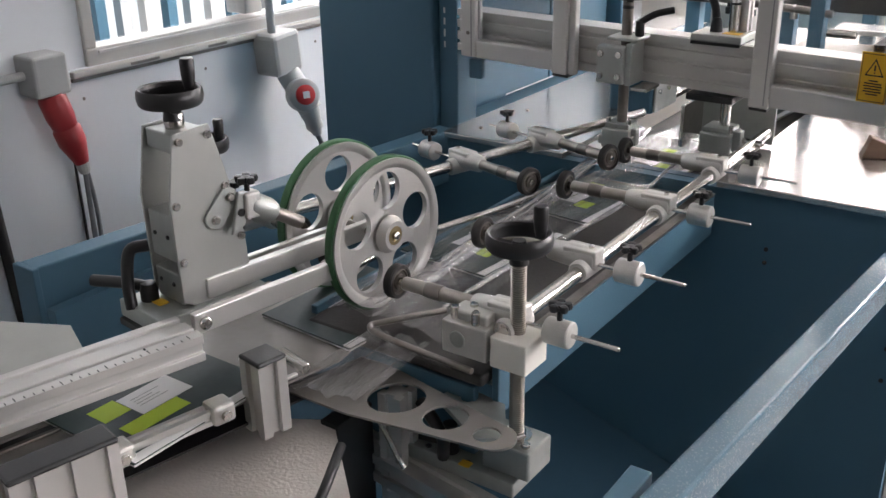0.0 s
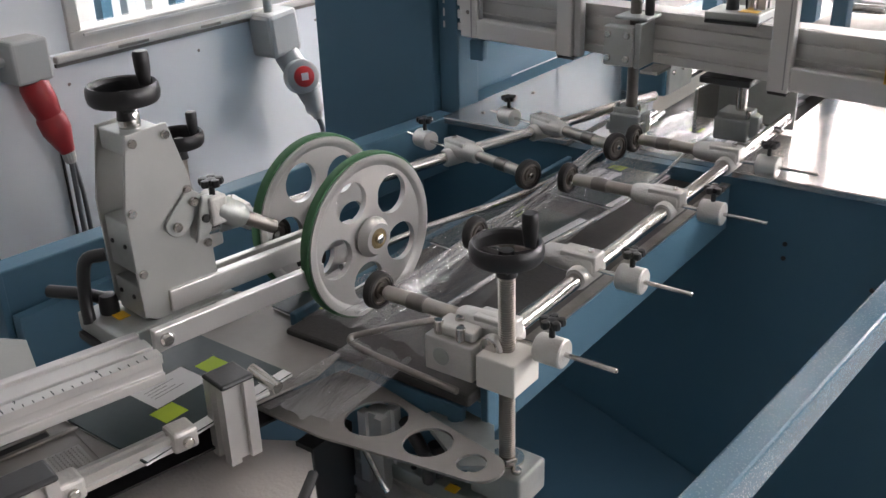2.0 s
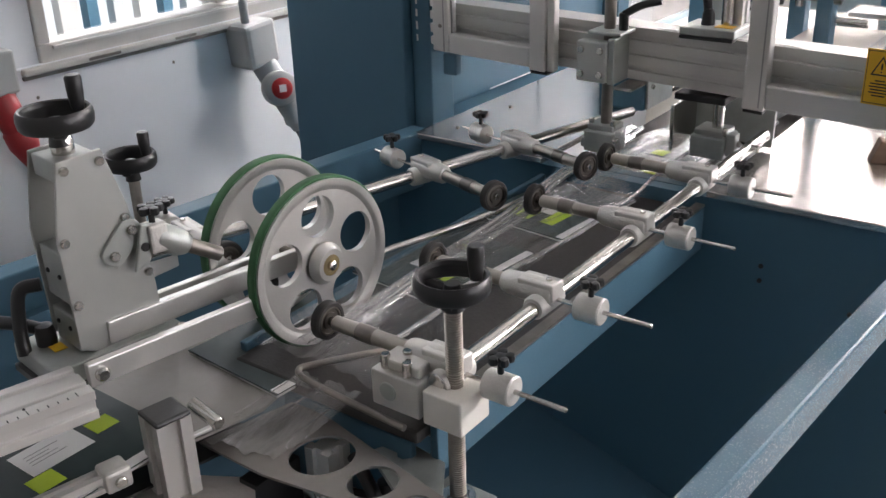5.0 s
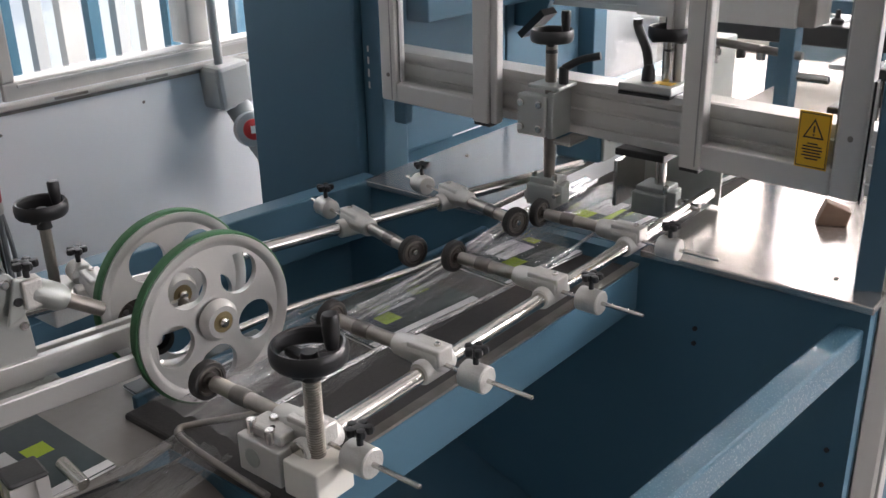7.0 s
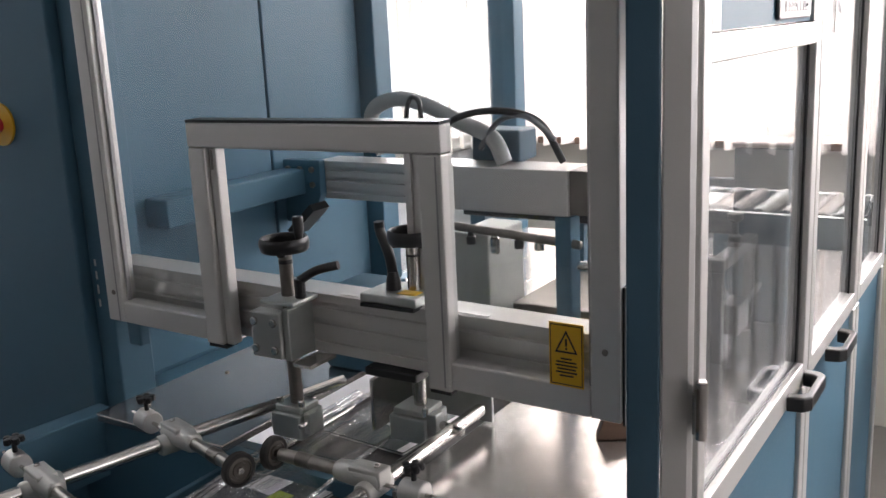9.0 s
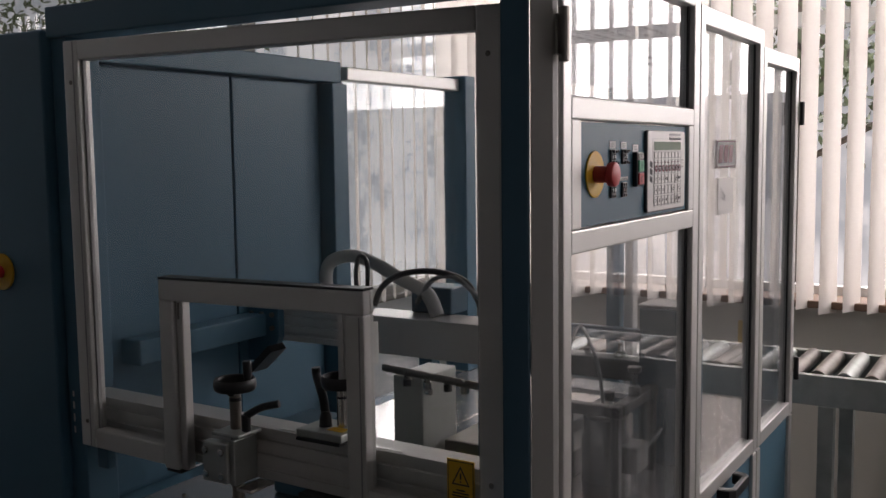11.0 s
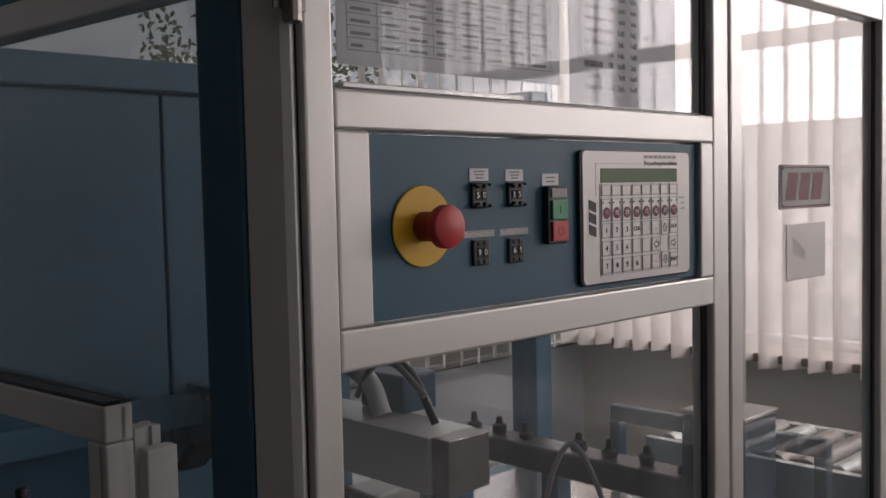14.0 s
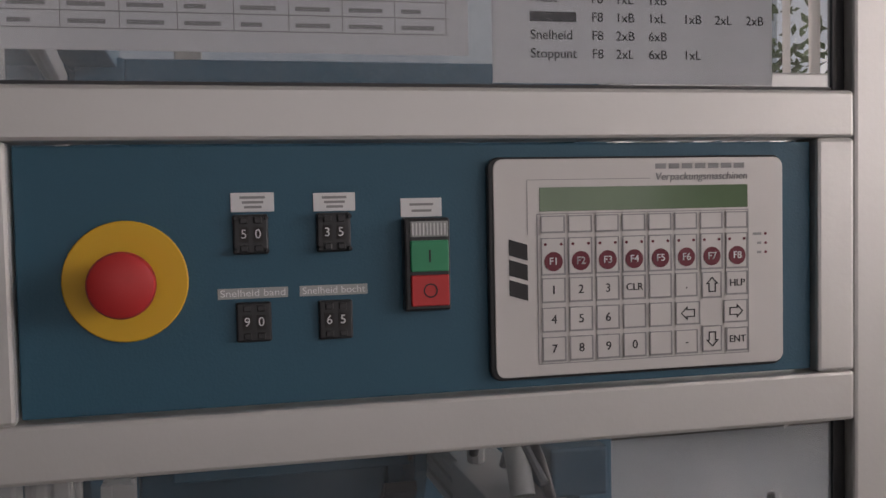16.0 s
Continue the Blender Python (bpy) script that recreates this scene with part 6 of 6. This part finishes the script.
part("cable", tube([(wx + 0.06, 1.19, 0.80), (wx + 0.05, 1.195, 0.70), (wx + 0.04, 1.20, 0.55), (wx + 0.03, 1.20, 0.2)], 0.006, 8), CABLE, rd, smooth=True)
part("cable", tube([(wx + 0.06, 1.195, 0.80), (wx + 0.05, 1.21, 0.70), (wx + 0.04, 1.215, 0.55), (wx + 0.03, 1.215, 0.2)], 0.005, 8), CABLE, rd, smooth=True)
part("conduit", rod((wx + 0.03, 0.2, 1.02), (wx + 0.03, 1.105, 1.02), 0.010, 12), GREY_PLASTIC, rd)
pn = tagged(part("wall_sheet", box(XL + 0.0005, XL + 0.012, 1.205, 2.3, 0.2, 1.005), WALL_WHITE, None, bevel=0.003), "white sheet panel screwed to the wall", "panel", kind="structure")
part("edge_strip", box(XL + 0.0085, XL + 0.0135, 1.2005, 1.2045, 0.2, 0.975), RUBBER, pn)
for y in (1.25, 1.6, 2.0, 2.25):
    part("screw", rod((XL + 0.012, y, 0.94), (XL + 0.0145, y, 0.94), 0.004, 8), STEEL_DARK, pn)
cb = tagged(part("black_conduit", rod((XL + 0.015, 1.03, 0.1), (XL + 0.015, 0.985, 1.06), 0.012, 12), RUBBER, None, smooth=True), "black rubber cable on the white wall", "cable")
lb = based("left_bench", "grey sheet-steel bench beside the feeder", "bench", -1.05, 0.5, 0)
part("top_sheet", outline([(-1.15, 0.30), (-0.93, 0.30), (-0.90, 0.56), (-0.99, 0.60), (-1.15, 0.52)], 0.004, "z", 0.905), GREYPAINT, lb)
part("body", box(-1.14, -0.96, 0.32, 0.50, 0.1, 0.904), GREYPAINT, lb)

# ---- outfeed roller conveyor behind the machine ----
rc = based("roller_conveyor", "steel roller conveyor on grey side rails", "conveyor", 0.2, 3.45, 0)
for y in (3.27, 3.62):
    part("side_rail", box(-0.95, 1.5, y - 0.012, y + 0.012, 0.86, 0.945), ZINC, rc, bevel=0.002)
for k in range(34):
    x = -0.90 + k * 0.07
    part("roller", rod((x, 3.285, 0.93), (x, 3.605, 0.93), 0.024, 14), STEEL_DARK if k % 3 else ZINC, rc, smooth=True)
for x in (-0.1, 0.35, 1.3):
    for y in (3.27, 3.62):
        part("support", box(x - 0.02, x + 0.02, y - 0.02, y + 0.02, 0, 0.86), ZINC, rc)
rd2 = based("wall_radiator", "pale ribbed panel radiator under the window", "radiator", 0.9, 4.15, 0.15)
for k in range(24):
    part("rib", box(0.0 + k * 0.075, 0.055 + k * 0.075, 4.13, 4.17, 0.15, 0.72), FRAME_WHITE, rd2, bevel=0.008)

# ---- windows with vertical blinds ----
def blinds(name, origin, along, n, pitch, z0, z1, turn, label):
    t = thing(name, label, "vertical blind", Matrix.Translation(origin))
    d = Vector(along)
    part("head_rail", profile_bar([(-0.02, -0.018), (0.02, -0.018), (0.02, 0.018), (-0.02, 0.018)], d * -0.05, d * (n * pitch)), ALU, t)
    for o in t.children:
        o.location.z = z1 + 0.03
    rnd = random.Random(n)
    w = 0.089
    shapes = []
    for v in range(4):
        b = bmesh.new()
        cols = []
        for k in range(5):
            u = (k / 4 - 0.5)
            cols.append([b.verts.new((u * w, 0.006 * (1 - 4 * u * u) * (0.7 + 0.2 * v), z)) for z in (z0 + 0.006 * v, (z0 + z1) / 2, z1)])
        for a, c in zip(cols, cols[1:]):
            for k in range(2):
                b.faces.new((a[k], c[k], c[k + 1], a[k + 1]))
        me = bpy.data.meshes.new("slat")
        b.to_mesh(me)
        b.free()
        for p in me.polygons:
            p.use_smooth = True
        me.materials.append(SLAT)
        shapes.append(me)
    base = math.degrees(math.atan2(d.y, d.x))
    for k in range(n):
        o = new("slat", shapes[rnd.randrange(4)])
        o.parent = t
        o.matrix_basis = pose(d.x * k * pitch, d.y * k * pitch, 0, 0, 0, base + turn + rnd.uniform(-5, 5))
    return t


blinds("vertical_blind", (-1.8, 4.06, 0), (1, 0, 0), 58, 0.078, 0.99, 2.45, 58, "cream vertical slat blind, half open, at the wide window")
blinds("vertical_blind", (-1.76, 3.05, 0), (0, 1, 0), 12, 0.078, 1.0, 2.42, 40, "cream vertical slat blind beside the corner")
w2 = based("window_2", "wide window with white frame behind the blind", "window", 0.5, YB + 0.1, 1.0, kind="structure")
for x in (-1.82, -0.75, 0.3, 1.35, 2.4, 2.87):
    part("mullion", box(x - 0.03, x + 0.03, YB + 0.07, YB + 0.13, 1.06, 2.44), FRAME_WHITE, w2)
part("window_frame", box(-1.85, 2.9, YB + 0.07, YB + 0.13, 1.0, 1.06), FRAME_WHITE, w2)
part("window_frame", box(-1.85, 2.9, YB + 0.07, YB + 0.13, 2.44, 2.5), FRAME_WHITE, w2)
part("transom", box(-1.85, 2.9, YB + 0.075, YB + 0.125, 2.02, 2.07), FRAME_WHITE, w2)
part("window_sill", box(-1.84, 2.88, YB - 0.12, YB + 0.06, 1.003, 1.03), WOOD, w2, "brown wooden sill", bevel=0.004)
tg = tagged(part("yellow_notice", box(-0.585, -0.535, YB - 0.004, YB - 0.001, 0.80, 0.92), YELLOW, None), "yellow notice on the cream wall", "notice")
st = based("outside_shed", "ribbed blue and white cladding outside the window", "facade", -3.6, 2.2, 0, kind="structure")
for k in range(46):
    y = -0.6 + k * 0.125
    part("cladding_rib", box(-3.6, -3.55, y, y + (0.05 if k % 3 else 0.085), -0.2, 2.12), (FRAME_GREY if k % 3 == 0 else (PANEL_BLUE if k % 3 == 1 else GREY_PLASTIC)), st)

LEAF = material("green_leaf", (0.060, 0.085, 0.030), 0.55, vary=0.2, scale=3)
BARK = material("grey_bark", (0.12, 0.10, 0.085), 0.8, vary=0.2, scale=12, grain=0.4)


def tree(x, y, height, spread, seed):
    """A small street tree: tapered trunk, limbs, and a loose crown of single leaves with gaps."""
    rnd = random.Random(seed)
    t = based("street_tree", "small leafy tree outside the window", "tree", x, y, 0, "trees outside")
    top = height - spread
    part("trunk", lathe([(0, 0), (0.10, 0), (0.075, top * 0.5), (0.05, top), (0.02, height * 0.96), (0, height * 0.96)], pose(x, y, 0), 10), BARK, t, smooth=True)
    crown = bmesh.new()
    for k in range(9):
        a = k * 2.4
        b = bmesh.new()
        z0 = top * 0.75 + k * spread * 0.12
        tip = Vector((x + math.cos(a) * spread * 0.75, y + math.sin(a) * spread * 0.32, z0 + spread * rnd.uniform(0.35, 0.6)))
        add_rod(b, (x, y, z0), tip, 0.016, 6)
        part("limb", b, BARK, t)
        for c in range(7):
            core = Vector((x, y, z0)).lerp(tip, rnd.uniform(0.45, 1.15)) + Vector([rnd.gauss(0, spread * 0.16) * q for q in (1, 0.5, 1)])
            for leaf in range(34):
                p = core + Vector([rnd.gauss(0, 0.075) for _ in range(3)])
                u = Vector([rnd.gauss(0, 1) for _ in range(3)]).normalized()
                v = u.orthogonal().normalized()
                n = 0.03 * rnd.uniform(0.7, 1.3)
                crown.faces.new([crown.verts.new(q) for q in (p - u * n, p + v * n * 0.45, p + u * n, p - v * n * 0.45)])
    tagged(part("crown", crown, LEAF, t), "loose crown of small green leaves", kind="stuff")
    return t


tree(-0.55, 5.05, 2.75, 0.75, 4)
tree(-4.55, 4.55, 3.1, 0.95, 9)

# ---- the printed sheets that run through, and all that moves ----
DECK_SPEED, BELT_SPEED, EVERY = 0.21, 0.161, 1.66


def booklet(kind, m):
    t = thing("booklet", "thin dark green booklet with a white address label and lime strips", "booklet", m, "booklets on the belt")
    part("cover", box(-0.072, 0.092, -0.104, 0.100, 0.0, 0.0022), COVER, t, bevel=0.0006)
    part("page_edge", box(-0.0715, 0.0925, -0.1035, 0.1005, -0.0022, -0.0001), PAPER, t)
    part("page_margin", box(0.079, 0.0925, -0.102, 0.0995, 0.0023, 0.0026), PAPER, t, "white uncovered page margin")
    part("label", box(-0.025, 0.024, -0.036, 0.036, 0.0023, 0.0027), PAPER, t, "white address label")
    for k in range(4):
        part("text_bar", box(-0.012 + k * 0.006, -0.0110 + k * 0.006, -0.026, 0.014 - (k * 5 % 3) * 0.007, 0.00275, 0.0029), GREY_INK, t)
    if kind == 0:
        part("strip", box(-0.012, 0.014, 0.046, 0.074, 0.0023, 0.0027), LIME, t, "lime green strip")
        part("strip", box(0.026, 0.054, -0.048, -0.018, 0.0023, 0.0027), LIME, t, "lime green strip")
    else:
        part("strip", box(-0.030, 0.004, -0.072, -0.037, 0.0023, 0.0027), LIME, t, "lime green strip")
        part("strip", box(0.025, 0.050, -0.070, 0.010, 0.0023, 0.0027), LIME, t, "lime green strip")
    return t


LINE = [(0.24, -0.862), (0.544, -0.847), (0.661, -0.840), (0.882, -0.815), (1.20, -0.775), (1.31, -0.763), (1.90, -0.700), (2.21, -0.690)]


def belt_place(tau, lift_in, lift_out):
    """The pose of a booklet by its own time: pushed along the deck, then slower along the belt under the film."""
    y = 0.544 + DECK_SPEED * min(tau, 1.314) + BELT_SPEED * max(tau - 1.314, 0)
    if y < 0.24:
        return pose(-0.862, 0.24, 0.8575 + lift_in)
    if y > 2.21:
        return pose(-0.690, 2.21, 0.866 + lift_out, 0, 0, -5.6)
    for (a, xa), (b, xb) in zip(LINE, LINE[1:]):
        if a <= y <= b:
            x = xa + (xb - xa) * (y - a) / (b - a)
    turn = min(max((y - 0.62) / 0.45, 0), 1)
    return pose(x, y, 0.8580 + 0.007 * min(max((y - 0.95) / 0.15, 0), 1), 0, 0, -5.6 * turn)


hopper = based("feed_hopper", "plain steel hopper plate behind the feed deck", "hopper", -0.92, 0.14, 0.85)
part("back_plate", box(-1.02, -0.80, 0.10, 0.104, 0.85, 0.95), ZINC, hopper, bevel=0.001)


def motions():
    first = booklet(0, pose(0, 0, 0))
    second = booklet(1, pose(0, 0, 0))
    count = 17
    stock = []
    for i in range(count):
        stock.append((first, second)[i] if i < 2 else copy_thing(second if i % 5 == 1 else first, pose(0, 0, 0)))
    for i, ob in enumerate(stock):
        passes = 1.39 + EVERY * (i - 7)
        rows = [(k * 0.1, belt_place(k * 0.1 - passes, 0.003 + 0.0046 * i, 0.0046 * i)) for k in range(161)]
        walk(ob, rows)
    for wheel, disc in WHEELS:
        walk(disc, [(k * 0.5, pose(0, 0, 0, 33.8 + 43.65 * k)) for k in range(33)])


motions()
